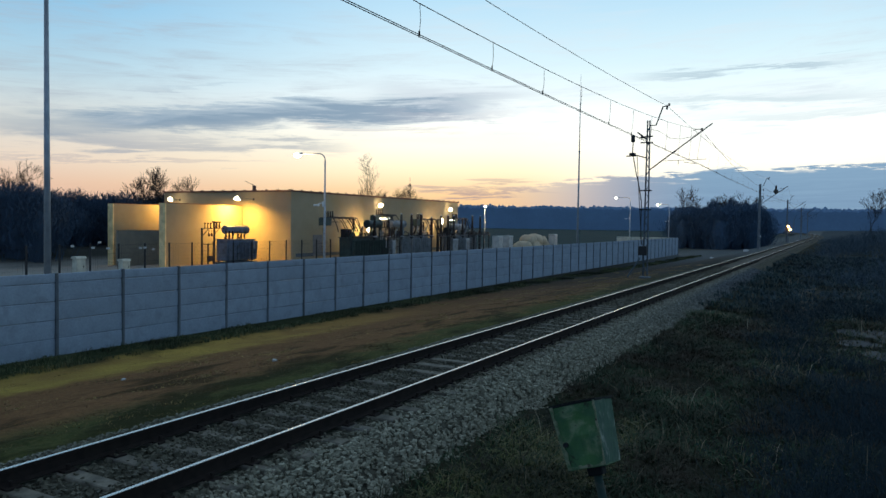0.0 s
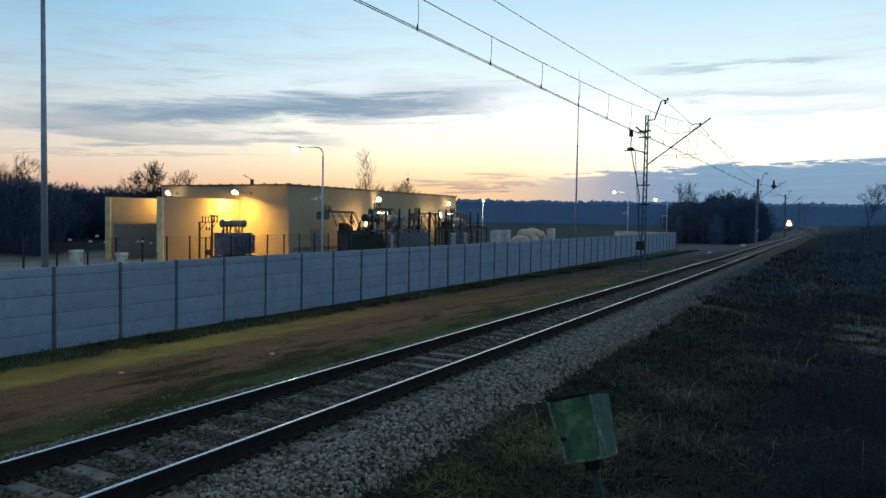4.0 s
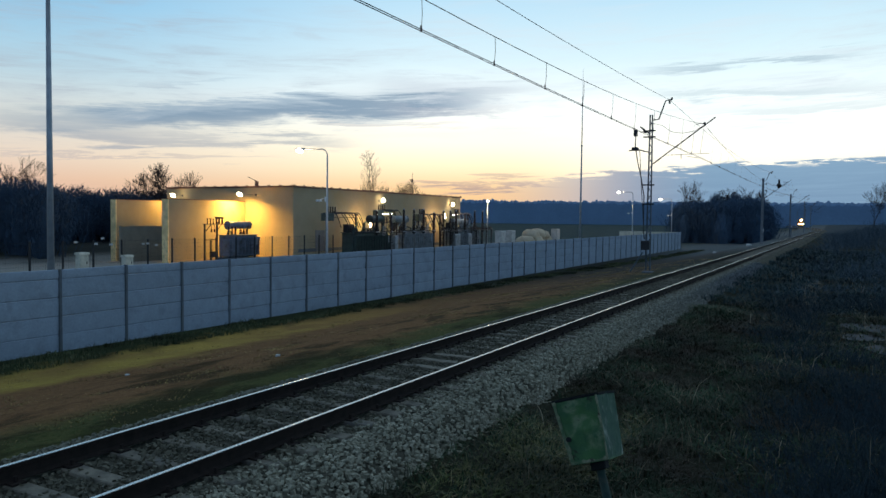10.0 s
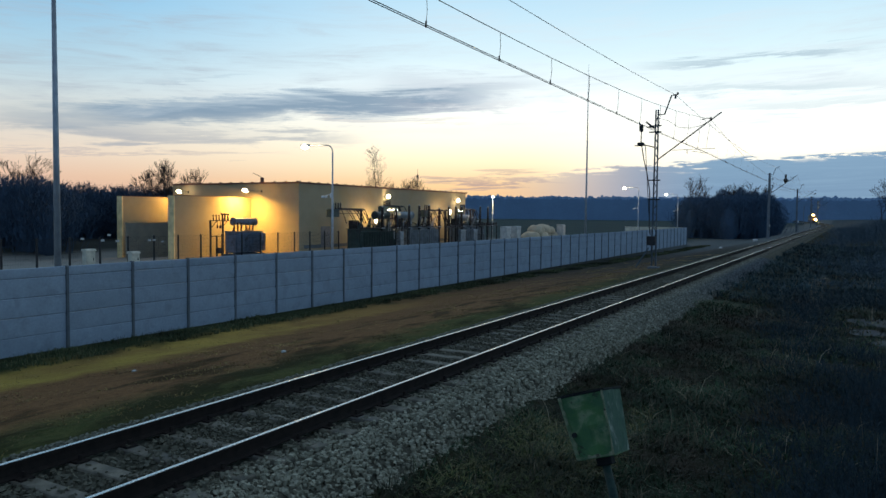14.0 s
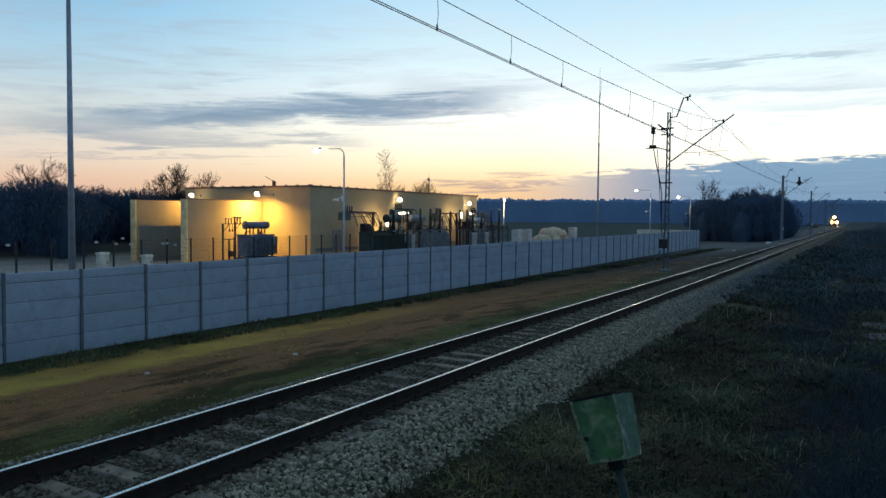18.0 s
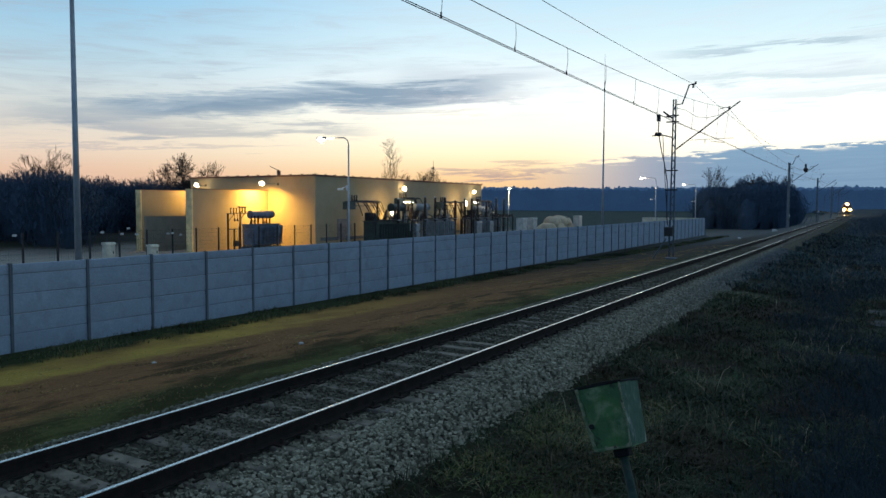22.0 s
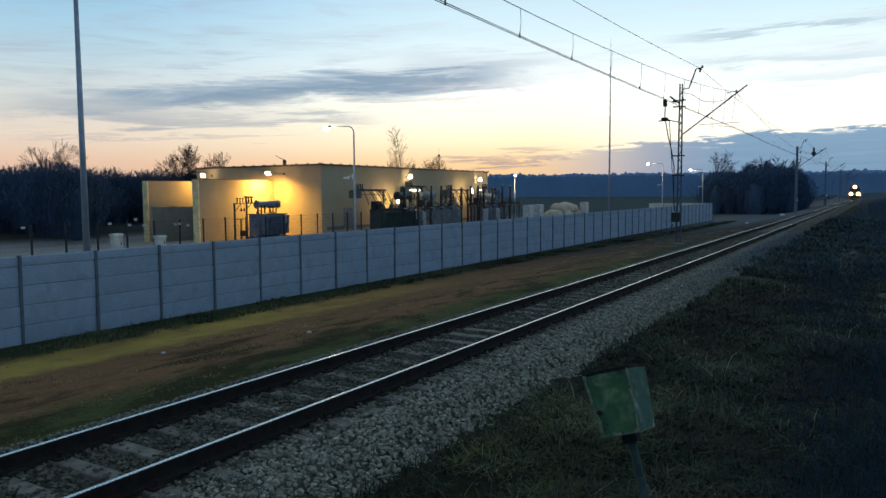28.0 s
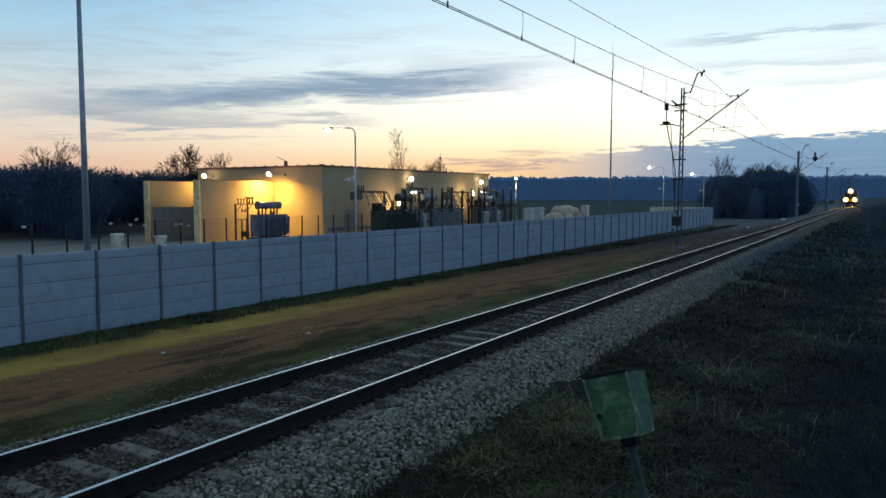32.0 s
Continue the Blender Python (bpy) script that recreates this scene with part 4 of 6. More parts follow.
            part("insulator", bm, PORCELAIN, m)
        if y < 120:                                         # a section insulator hangs in the cantilever
            bm = bmesh.new()
            rod(bm, (2.0, 0, 8.05), (2.0, 0, 8.38), 0.34, 0.08, 8)
            rod(bm, (2.0, 0, 7.62), (2.0, 0, 8.05), 0.08, 0.36, 8)
            rod(bm, (2.0, 0, 8.38), (2.0, 0, 8.8), 0.13, None, 8)
            part("signal_lantern", bm, DARK_STEEL, m, "dark lantern-shaped fitting on the cantilever")


for k, yy in enumerate(MAST_Y):
    catenary_mast(yy, k == 1)


def span_points(i, low, high, step=2.2):
    y0, y1 = MAST_Y[i], MAST_Y[i + 1]
    n = int((y1 - y0) / step)
    for k in range(n + 1):
        s = k / n
        y = y0 + (y1 - y0) * s
        yield s, y, low + (high - low) * (2 * s - 1) ** 2


def stagger(i, s):
    a = (0.36, -0.36, 0.28, -0.3, 0.25, -0.3, 0.25, -0.3)
    return a[i] * (1 - s) + a[i + 1] * s


def make_wires():
    spans = range(len(MAST_Y) - 1)

    def wire(name, label, pts, r):
        bm = bmesh.new()
        tube(bm, pts, r, 5)
        return tagged(part(name, bm, COPPER), label, "wire", "wires of the overhead line")

    for side in (-0.032, 0.032):
        pts = [(track_x(y) + stagger(i, s) * 1.3 + side, y, z) for i in spans for s, y, z in span_points(i, 5.82, 6.06) if s < 1 or i == spans[-1]]
        wire("contact_wire", "grooved copper contact wire over the track", pts, 0.0085)
    msg = [(track_x(y) + stagger(i, s), y, z) for i in spans for s, y, z in span_points(i, 6.37, 7.93) if s < 1 or i == spans[-1]]
    messenger = wire("messenger_wire", "sagging catenary wire that carries the contact wires", msg, 0.009)
    top = [(track_x(y) - 2.25, y, z) for i in spans for s, y, z in span_points(i, 8.68, 9.38) if s < 1 or i == spans[-1]]
    wire("return_wire", "thin return wire along the mast tops", top, 0.0105)
    for i in range(0, 2):
        for s, y, z in span_points(i, 6.37, 7.93, 3.05):
            if 0.02 < s < 0.98:
                zc = 5.82 + 0.24 * (2 * s - 1) ** 2
                a = Vector((track_x(y) + stagger(i, s), y, z))
                b = Vector((track_x(y) + stagger(i, s) * 1.3, y, zc))
                bm = bmesh.new()
                tube(bm, [a, a.lerp(b, 0.5) + Vector((0.02, 0, 0)), b], 0.006 if i == 0 else 0.0016, 4)
                rod(bm, b - Vector((0, 0, 0.03)), b + Vector((0, 0, 0.08)), 0.017 if i == 0 else 0.02, None, 6)
                part("dropper", bm, COPPER, messenger)


make_wires()


# ------------------------------------------------------------ plant in the yard
def bushing(bm, at, h, r=0.09):
    lathe(bm, at, (0, 0, 1), sheds(h, r * 1.2, r * 0.9, 0.09), 8)


def transformer(x, y, length, tank_h, mat, conservator, yaw=0.0, bushings=3, tall=1.0, turrets=0, label=""):
    """An oil-filled transformer: tank, cover, cooling fins, conservator, bushings, valves. Length runs along y."""
    t = thing("transformer", pose(x, y, GROUND_Y, 0, 0, yaw), label, "transformer", "transformers in the yard")
    L = length / 2
    bm = bmesh.new()
    box(bm, -1.0, -L + 0.2, -0.9, 1.0, L - 0.2, -0.35, 0.03)
    part("plinth", bm, POST_CONCRETE, t)
    bm = bmesh.new()
    box(bm, -0.75, -L + 0.35, -0.26, 0.75, L - 0.35, tank_h, 0.04)
    for k in range(4):
        yy = -L + 0.7 + k * (length - 1.4) / 3
        box(bm, 0.74, yy - 0.04, -0.2, 0.82, yy + 0.04, tank_h - 0.05)
    part("tank", bm, mat, t)
    bm = bmesh.new()
    box(bm, -0.85, -L + 0.25, tank_h, 0.85, L - 0.25, tank_h + 0.07, 0.015)
    part("cover", bm, mat, t)
    n = max(4, int(length / 0.5))
    for k in range(n):
        yy = -L + 0.55 + k * (length - 1.1) / (n - 1)
        bm = bmesh.new()
        for j in range(3):
            box(bm, 0.84, yy - 0.13 + j * 0.11, -0.1, 1.2, yy - 0.09 + j * 0.11, tank_h - 0.25, 0.008)
        rod(bm, (0.7, yy, tank_h - 0.32), (1.15, yy, tank_h - 0.32), 0.035)
        rod(bm, (0.7, yy, -0.04), (1.15, yy, -0.04), 0.035)
        part("radiator", bm, mat, t)
    if conservator:
        cy0, cy1, cz, r = conservator
        bm = bmesh.new()
        rod(bm, (-0.1, cy0, cz), (-0.1, cy1, cz), r, None, 20)
        for yy, s in ((cy0, -1), (cy1, 1)):
            rod(bm, (-0.1, yy, cz), (-0.1, yy + s * 0.09, cz), r, r * 0.75, 20)
        for yy in (cy0, cy1):
            rod(bm, (-0.1, yy - 0.05, cz), (-0.1, yy + 0.05, cz), r * 1.13, None, 20)
        rod(bm, (-0.1, (cy0 + cy1) / 2, cz + r * 0.9), (-0.1, (cy0 + cy1) / 2, cz + r + 0.1), 0.07, None, 10)
        c = part("conservator", bm, mat, t, smooth=False)
        for yy in (cy0 + 0.4, (cy0 + cy1) / 2, cy1 - 0.4):
            bm = bmesh.new()
            for xx in (-0.45, 0.25):
                rod(bm, (xx, yy - 0.15, tank_h + 0.05), (xx * 0.6, yy, cz - r * 0.6), 0.045)
            rod(bm, (-0.35, yy, cz - r * 0.7), (0.2, yy, cz - r * 0.7), 0.05)
            part("saddle", bm, DARK_STEEL, c)
        bm = bmesh.new()
        tube(bm, [(0.2, cy0 + 0.3, cz - r), (0.3, cy0 + 0.3, cz - r - 0.25), (0.3, cy0 - 0.3, tank_h + 0.4), (0.3, cy0 - 0.4, tank_h + 0.05)], 0.04, 8)
        part("oil_pipe", bm, DARK_STEEL, t)
    for k in range(turrets):
        bm = bmesh.new()
        yy = -L + 0.9 + k * (length - 1.8) / max(1, turrets - 1)
        a = Vector((0.35, yy, tank_h))
        d = Vector((0.35, 0.25 * (-1) ** k, 1)).normalized()
        lathe(bm, a, d, [(0.0, 0.2), (0.55, 0.17), (0.55, 0.24), (0.62, 0.24)] + [(0.62 + t, q) for t, q in sheds(0.75, 0.15, 0.09, 0.1)], 12)
        part("turret", bm, mat, t)
    if turrets:
        bm = bmesh.new()
        tube(bm, [(0.95, -L + 0.4, tank_h + 0.12), (0.95, L - 0.4, tank_h + 0.12)], 0.07, 8)
        for k in range(4):
            yy = -L + 0.8 + k * (length - 1.6) / 3
            tube(bm, [(0.95, yy, tank_h + 0.12), (0.95, yy, tank_h + 0.45), (0.3, yy + 0.3, tank_h + 0.6), (-0.2, yy + 0.3, tank_h + 0.1)], 0.06, 8)
        part("pipework", bm, DARK_STEEL, t)
        bm = bmesh.new()
        box(bm, -0.7, -L + 0.5, tank_h + 0.07, -0.1, -L + 1.7, tank_h + 0.95, 0.03)
        part("cable_box", bm, DARK_STEEL, t)
        bm = bmesh.new()
        for xx in (0.98, 1.02):
            rod(bm, (xx, L - 1.3, -0.6), (xx, L - 1.3, tank_h + 0.8), 0.02, None, 5)
            rod(bm, (xx, L - 1.7, -0.6), (xx, L - 1.7, tank_h + 0.8), 0.02, None, 5)
        for q in range(9):
            rod(bm, (1.0, L - 1.7, 0.4 + q * 0.28), (1.0, L - 1.3, 0.4 + q * 0.28), 0.015, None, 5)
        part("ladder", bm, GALV, t)
    for k in range(bushings):
        bm = bmesh.new()
        bushing(bm, (0.3, -L + 0.6 + k * 0.45, tank_h + 0.07), 0.8 * tall)
        part("bushing", bm, PORCELAIN, t)
        bm = bmesh.new()
        bushing(bm, (-0.4, L - 0.6 - k * 0.4, tank_h + 0.07), 0.5 * tall)
        part("bushing", bm, PORCELAIN, t)
    bm = bmesh.new()
    box(bm, 0.85, L - 0.9, 0.9, 1.15, L - 0.3, 1.7, 0.02)
    part("control_box", bm, GALV, t)
    for yy in (-L + 0.5, L - 0.5):
        bm = bmesh.new()
        for xx in (-0.6, 0.6):
            rod(bm, (xx - 0.06, yy, -0.3), (xx + 0.06, yy, -0.3), 0.1, None, 12)
        part("wheel_pair", bm, DARK_STEEL, t)
    return t


def insulator_frame(x, y, width, h, posts=2, tall=0.45, depth=0.0, label="steel stand with a row of post insulators"):
    """A steel stand; insulators stand on its beam and braces run to the posts."""
    f = thing("insulator_stand", pose(x, y, GROUND_Y), label, "insulator stand", "insulator stands in the yard")
    for k in range(posts):
        yy = -width / 2 + width * k / (posts - 1)
        bm = bmesh.new()
        box(bm, -0.06, yy - 0.06, -0.8, 0.06, yy + 0.06, h, 0.01)
        part("post", bm, DARK_STEEL, f)
        bm = bmesh.new()
        rod(bm, (0, yy, h - 0.7), (0, yy + 0.55, h), 0.025, None, 5)
        part("brace", bm, DARK_STEEL, f)
    bm = bmesh.new()
    box(bm, -0.07, -width / 2 - 0.2, h, 0.07, width / 2 + 0.3, h + 0.1, 0.01)
    part("beam", bm, DARK_STEEL, f)
    bm = bmesh.new()
    box(bm, -0.05, -width / 2, h * 0.45, 0.05, width / 2, h * 0.45 + 0.07)
    part("cross_rail", bm, DARK_STEEL, f)
    k, n = 0, max(3, int(width / 0.45))
    for k in range(n):
        bm = bmesh.new()
        bushing(bm, (0, -width / 2 + 0.1 + k * (width - 0.2) / (n - 1), h + 0.1), tall, 0.1)
        part("insulator", bm, PORCELAIN, f)
    return f


def cable_bridge(x, y, width, z0, z1, drop, label):
    """A steel gantry from which bundles of thick cables hang in bows down to a transformer."""
    g = thing("cable_gantry", pose(x, y, GROUND_Y), label, "cable gantry", "cable gantries in the yard")
    h0, h1 = z0 - GROUND_Y, z1 - GROUND_Y
    for yy in (-width / 2, width / 2):
        bm = bmesh.new()
        box(bm, -0.08, yy - 0.08, -0.6, 0.08, yy + 0.08, h1, 0.01)
        part("post", bm, DARK_STEEL, g)
    bm = bmesh.new()
    box(bm, -0.3, -width / 2 - 0.3, h1 - 0.12, 0.3, width / 2 + 0.3, h1, 0.01)
    part("beam", bm, DARK_STEEL, g)
    bm = bmesh.new()
    box(bm, -0.25, -width / 2, h1 - 0.5, 0.25, width / 2, h1 - 0.44)
    part("cable_tray", bm, DARK_STEEL, g)
    bm = bmesh.new()
    box(bm, -0.35, -width / 2 - 0.5, h1 - 0.85, 0.4, -width / 2 + 0.75, h1 - 0.05, 0.03)
    part("junction_box", bm, TANK_GREEN, g)
    rng = random.Random(int(y * 10))
    for k in range(9):
        bm = bmesh.new()
        a = Vector((rng.uniform(-0.2, 0.3), -width / 2 + 0.7 + k * width / 11, h1 - 0.05))
        b = Vector((rng.uniform(-0.1, 0.6), a.y + drop * rng.uniform(0.75, 1.1), h0 + 0.1))
        pts = []
        for s in np.linspace(0, 1, 9):
            p = a.lerp(b, s)
            p.z = a.z + (b.z - a.z) * s ** 2.2 + 0.28 * math.sin(math.pi * s)
            pts.append(p)
        tube(bm, pts, 0.045, 6)
        part("cable", bm, CABLE, g, smooth=True)
    for k in range(4):
        bm = bmesh.new()
        bushing(bm, (0.1, -width / 2 + 0.1 + k * 0.4, h1), 0.65, 0.1)
        part("insulator", bm, PORCELAIN, g)
    return g


def tall_arrester(x, y, top):
    a = thing("surge_arrester", pose(x, y, GROUND_Y), "tall dark surge arrester on a steel stand", "surge arrester", "surge arresters in the yard")
    h = top - GROUND_Y
    foot = 2.2
    bm = bmesh.new()
    box(bm, -0.09, -0.09, -0.5, 0.09, 0.09, foot - 0.1, 0.01)
    rod(bm, (0, 0, foot - 0.35), (0, 0, foot - 0.1), 0.06, 0.3, 10)
    part("stand", bm, DARK_STEEL, a)
    bm = bmesh.new()
    rod(bm, (0, 0, foot - 0.1), (0, 0, foot), 0.34, None, 14)
    part("flange", bm, GALV, a)
    bm = bmesh.new()
    lathe(bm, (0, 0, foot), (0, 0, 1), sheds(h - foot, 0.27, 0.17, 0.13))
    part("insulator", bm, PORCELAIN, a)
    bm = bmesh.new()
    rod(bm, (0, 0, h), (0, 0, h + 0.12), 0.12, 0.1, 12)
    part("cap", bm, GALV, a)


def bay_stand(x, y):
    """A switch stand: two posts with raking brackets, a beam with slim and stout insulators, and hanging ones below."""
    f = thing("insulator_stand", pose(x, y, GROUND_Y), "rusty steel switch stand with insulators beside the lit transformer", "insulator stand", "insulator stands in the yard")
    for yy, h in ((0.0, 2.95), (1.55, 3.15)):
        bm = bmesh.new()
        box(bm, -0.07, yy - 0.07, -0.8, 0.07, yy + 0.07, h, 0.01)
        part("post", bm, DARK_STEEL, f)
        bm = bmesh.new()
        rod(bm, (0, yy + 0.05, h - 0.75), (0, yy + 0.8, h - 0.04), 0.04, None, 6)
        part("brace", bm, DARK_STEEL, f)
    bm = bmesh.new()
    box(bm, -0.06, -0.12, 2.90, 0.06, 2.75, 2.98, 0.01)
    part("beam", bm, DARK_STEEL, f)
    for yy, h, r in ((0.35, 0.42, 0.06), (0.72, 0.42, 0.06), (1.08, 0.42, 0.06), (1.5, 0.5, 0.1), (1.82, 0.5, 0.1), (2.2, 0.5, 0.1)):
        bm = bmesh.new()
        bushing(bm, (0, yy, 2.98), h, r)
        rod(bm, (0, yy, 2.98 + h), (0, yy, 3.06 + h), r * 1.5, None, 8)
        part("insulator", bm, PORCELAIN, f)
    bm = bmesh.new()
    box(bm, -0.12, 1.35, 3.55, 0.12, 2.35, 3.64, 0.01)
    part("switch_blade", bm, DARK_STEEL, f)
    for yy in (0.85, 1.22):
        bm = bmesh.new()
        rod(bm, (0, yy, 2.90), (0, yy, 2.35), 0.02, None, 5)
        bushing(bm, (0, yy, 2.18), 0.3, 0.1)
        part("hanging_insulator", bm, PORCELAIN, f)
    bm = bmesh.new()
    box(bm, -0.06, 0.72, -0.8, 0.06, 0.84, 1.5, 0.01)
    box(bm, -0.05, 0.0, 1.4, 0.05, 1.55, 1.48)
    part("cross_rail", bm, DARK_STEEL, f)
    bm = bmesh.new()
    box(bm, 0.06, 0.55, -0.2, 0.4, 1.0, 0.35, 0.02)
    part("drive_box", bm, DARK_STEEL, f)


transformer(-53.0, 53.5, 4.4, 1.82, TANK, (-1.35, 1.55, 2.82, 0.38), label="grey oil transformer with a cylindrical tank in its lit bay")
bay_stand(-52.8, 48.95)
transformer(-46.2, 65.9, 7.4, 2.05, TANK_GREEN, (0.9, 3.3, 3.55, 0.42), bushings=3, turrets=4, label="dark green transformer with cooling fins before the long wall")
cable_bridge(-47.0, 62.6, 5.2, 1.3, 2.95, 2.4, "steel gantry with bows of thick black cables")
transformer(-46.4, 75.4, 8.6, 2.1, TANK_PALE, (-3.6, -0.6, 3.6, 0.40), bushings=4, tall=1.3, turrets=5, label="large grey transformer with pipes, turrets and bushings")
cable_bridge(-47.0, 81.4, 5.6, 1.3, 3.0, 2.4, "steel gantry with bows of thick black cables")
transformer(-46.4, 89.2, 7.6, 2.25, TANK_PALE, (-2.6, 1.2, 3.3, 0.42), bushings=4, tall=1.2, turrets=4, label="grey transformer with pale cooling fins at the wall's end")
insulator_frame(-44.9, 92.6, 6.5, 2.15, posts=5, tall=0.4)
insulator_frame(-44.9, 83.0, 4.5, 2.0, posts=4, tall=0.5)
insulator_frame(-47.2, 70.6, 3.4, 3.1, posts=3, tall=0.6)
insulator_frame(-47.2, 79.4, 3.0, 3.2, posts=3, tall=0.6)
insulator_frame(-45.0, 70.4, 2.6, 2.0, posts=3, tall=0.7)
cable_bridge(-47.4, 71.8, 3.6, 1.6, 3.4, 1.6, "steel gantry with bows of thick black cables")
cable_bridge(-47.4, 91.0, 4.2, 1.6, 3.2, 1.8, "steel gantry with bows of thick black cables")
for yy, zz in ((66.8, 3.25), (69.6, 3.0), (72.4, 3.5), (74.7, 3.5), (77.0, 3.55), (79.6, 3.2), (82.1, 3.45), (84.0, 3.5), (85.6, 3.5), (88.2, 3.2), (91.2, 3.6), (93.7, 3.6)):
    tall_arrester(-45.3, yy, zz)


def switch_cabinet(x, y, w, h, d, mat, label, group="", z=GROUND_Y):
    c = thing("cabinet", pose(x, y, z), label, "cabinet", group)
    bm = bmesh.new()
    box(bm, -d / 2, -w / 2, -0.1, d / 2, w / 2, h, 0.02)
    part("body", bm, mat, c)
    bm = bmesh.new()
    b = bmesh.new()
    bmesh.ops.create_cube(b, size=1, matrix=Matrix.LocRotScale((0, 0, h + 0.06), None, (d + 0.1, w + 0.1, 0.14)))
    for v in b.verts:
        if v.co.z > h + 0.08:
            v.co.x *= 0.7
    merge(bm, b)
    part("roof", bm, mat, c)
    bm = bmesh.new()
    box(bm, d / 2, -w / 2 + 0.05, 0.15, d / 2 + 0.02, w / 2 - 0.05, h - 0.08, 0.006)
    door = part("door", bm, mat, c)
    bm = bmesh.new()
    box(bm, d / 2 + 0.02, w / 2 - 0.18, h * 0.5, d / 2 + 0.05, w / 2 - 0.13, h * 0.5 + 0.16)
    part("handle", bm, DARK_STEEL, door)


switch_cabinet(-42, 28.9, 0.62, 1.22, 0.45, CREAM, "cream cable cabinet on the gravel of the yard", "cabinets in the yard")
switch_cabinet(-42, 32.2, 0.6, 0.93, 0.45, CREAM, "cream cable cabinet on the gravel of the yard", "cabinets in the yard")
pale_kiosk = material("kiosk_paint", (0.52, 0.50, 0.46), 0.6, scale=2, stain=(0.40, 0.39, 0.36))
for yy in (83.8, 87.0):
    switch_cabinet(-38, yy, 1.3, 2.15, 0.9, pale_kiosk, "pale grey transformer kiosk in the yard", "kiosks in the yard")


for yy, ww in ((69.9, 0.7), (85.0, 1.5), (88.6, 1.1)):
    switch_cabinet(-44.95, yy, ww, 1.75, 0.6, TANK_PALE, "grey control cabinet before the transformers", "control cabinets before the transformers", GROUND_Y - 0.15)


def pile():
    rng = random.Random(3)
    for i, (dy, dx, dz, r) in enumerate(((0, 0, 0.0, 1.25), (2.3, 0.3, 0.0, 1.3), (4.6, -0.2, 0.0, 1.2), (7.0, 0.2, 0.0, 1.15), (9.2, 0.0, 0.0, 1.0), (1.6, 0.1, 1.0, 1.1), (4.0, 0.0, 1.05, 1.15), (6.3, 0.1, 0.95, 0.9))):
        bm = bmesh.new()
        bmesh.ops.create_icosphere(bm, subdivisions=3, radius=1)
        for v in bm.verts:
            k = 1 + 0.16 * noise.noise(v.co * 1.6 + Vector((i * 7, 0, 0)))
            v.co = Vector((math.copysign(abs(v.co.x) ** 0.7, v.co.x) * r * k, math.copysign(abs(v.co.y) ** 0.7, v.co.y) * r * k, max(-0.75, v.co.z) * r * 0.75 * k))
        ob = part("sand_bag", bm, BAG, smooth=True)
        ob.location = (-38 + dx, 92.3 + dy, GROUND_Y + 0.55 + dz)
        tagged(ob, "bulging pale sack of sand on a heap", "sack", "heap of sacks")
    switch_cabinet(-36.5, 101.5 - 1.6, 1.2, 2.3, 0.9, pale_kiosk, "pale narrow cabinet beside the heap of sacks", "kiosks in the yard")


pile()


def mesh_fence(x, y0, y1, label, h=1.95):
    """A fence of welded wire mesh between dark posts."""
    f = thing("mesh_fence", pose(x, y0, GROUND_Y), label, "fence")
    n = int((y1 - y0) / 2.1)
    step = (y1 - y0) / n
    for k in range(n + 1):
        bm = bmesh.new()
        box(bm, -0.05, k * step - 0.05, -0.4, 0.05, k * step + 0.05, h + 0.05, 0.01)
        part("post", bm, DARK_STEEL, f)
        if k == n:
            break
        bm = bmesh.new()
        for j in range(7):
            zz = 0.1 + j * (h - 0.15) / 6
            rod(bm, (0, k * step, zz), (0, (k + 1) * step, zz), 0.006, None, 3, False)
        for j in range(14):
            yy = k * step + (j + 0.5) * step / 14
            rod(bm, (0, yy, 0.05), (0, yy, h), 0.004, None, 3, False)
        part("mesh_panel", bm, DARK_STEEL, f)
    return f, step


FENCE, FSTEP = mesh_fence(-44.6, 20.5, 58.0, "dark welded mesh fence before the transformer bays")
plate = bmesh.new()
box(plate, -0.01, -0.13, -0.07, 0.01, 0.13, 0.07)
plate_me = bpy.data.meshes.new("warning_plate")
plate.to_mesh(plate_me)
plate.free()
plate_me.materials.append(PLATE)
for yy, zz in ((24.4, 0.62), (30.2, 0.64), (31.7, 0.50), (32.2, 0.86), (32.85, 0.43), (35.5, 0.40), (35.9, 0.42), (36.65, 0.28)):
    q = new("warning_plate", plate_me)
    q.parent = FENCE
    q.location = (0.06, yy - 20.5, zz - GROUND_Y)


# ------------------------------------------------------------ marks beside the track
def marker_post(x, y, h):
    m = thing("marker_post", pose(x, y, float(ground_z(x, y))), "slim white marker post beside the track", "marker post", "marker posts beside the track")
    bm = bmesh.new()
    box(bm, -0.06, -0.05, -0.3, 0.06, 0.05, h, 0.015)
    part("post", bm, FAR_MAST, m)
    bm = bmesh.new()
    box(bm, -0.11, -0.075, h - 0.32, 0.11, -0.052, h, 0.01)
    part("reflector_plate", bm, WHITE, m, "small white reflector plate")


marker_post(-8.85, 158.5, 2.3)
marker_post(-9.9, 111.8, 2.0)
for x, y, r in ((-10.6, 101.4, 0.55), (-12.1, 83.0, 0.3), (-10.9, 12.2, 0.09), (-13.2, 10.1, 0.08)):
    bm = bmesh.new()
    box(bm, -r * 0.5, -r * 0.4, -0.1, r * 0.5, r * 0.4, r * 0.4, r * 0.08)
    for v in bm.verts:
        v.co += 0.2 * r * noise.noise_vector(v.co * 3 / r)
    ob = part("stone", bm, PLATE)
    ob.location = (x, y, float(ground_z(x, y)))
    tagged(ob, "pale broken lump of concrete on the verge", "stone", "pale stones on the verge")


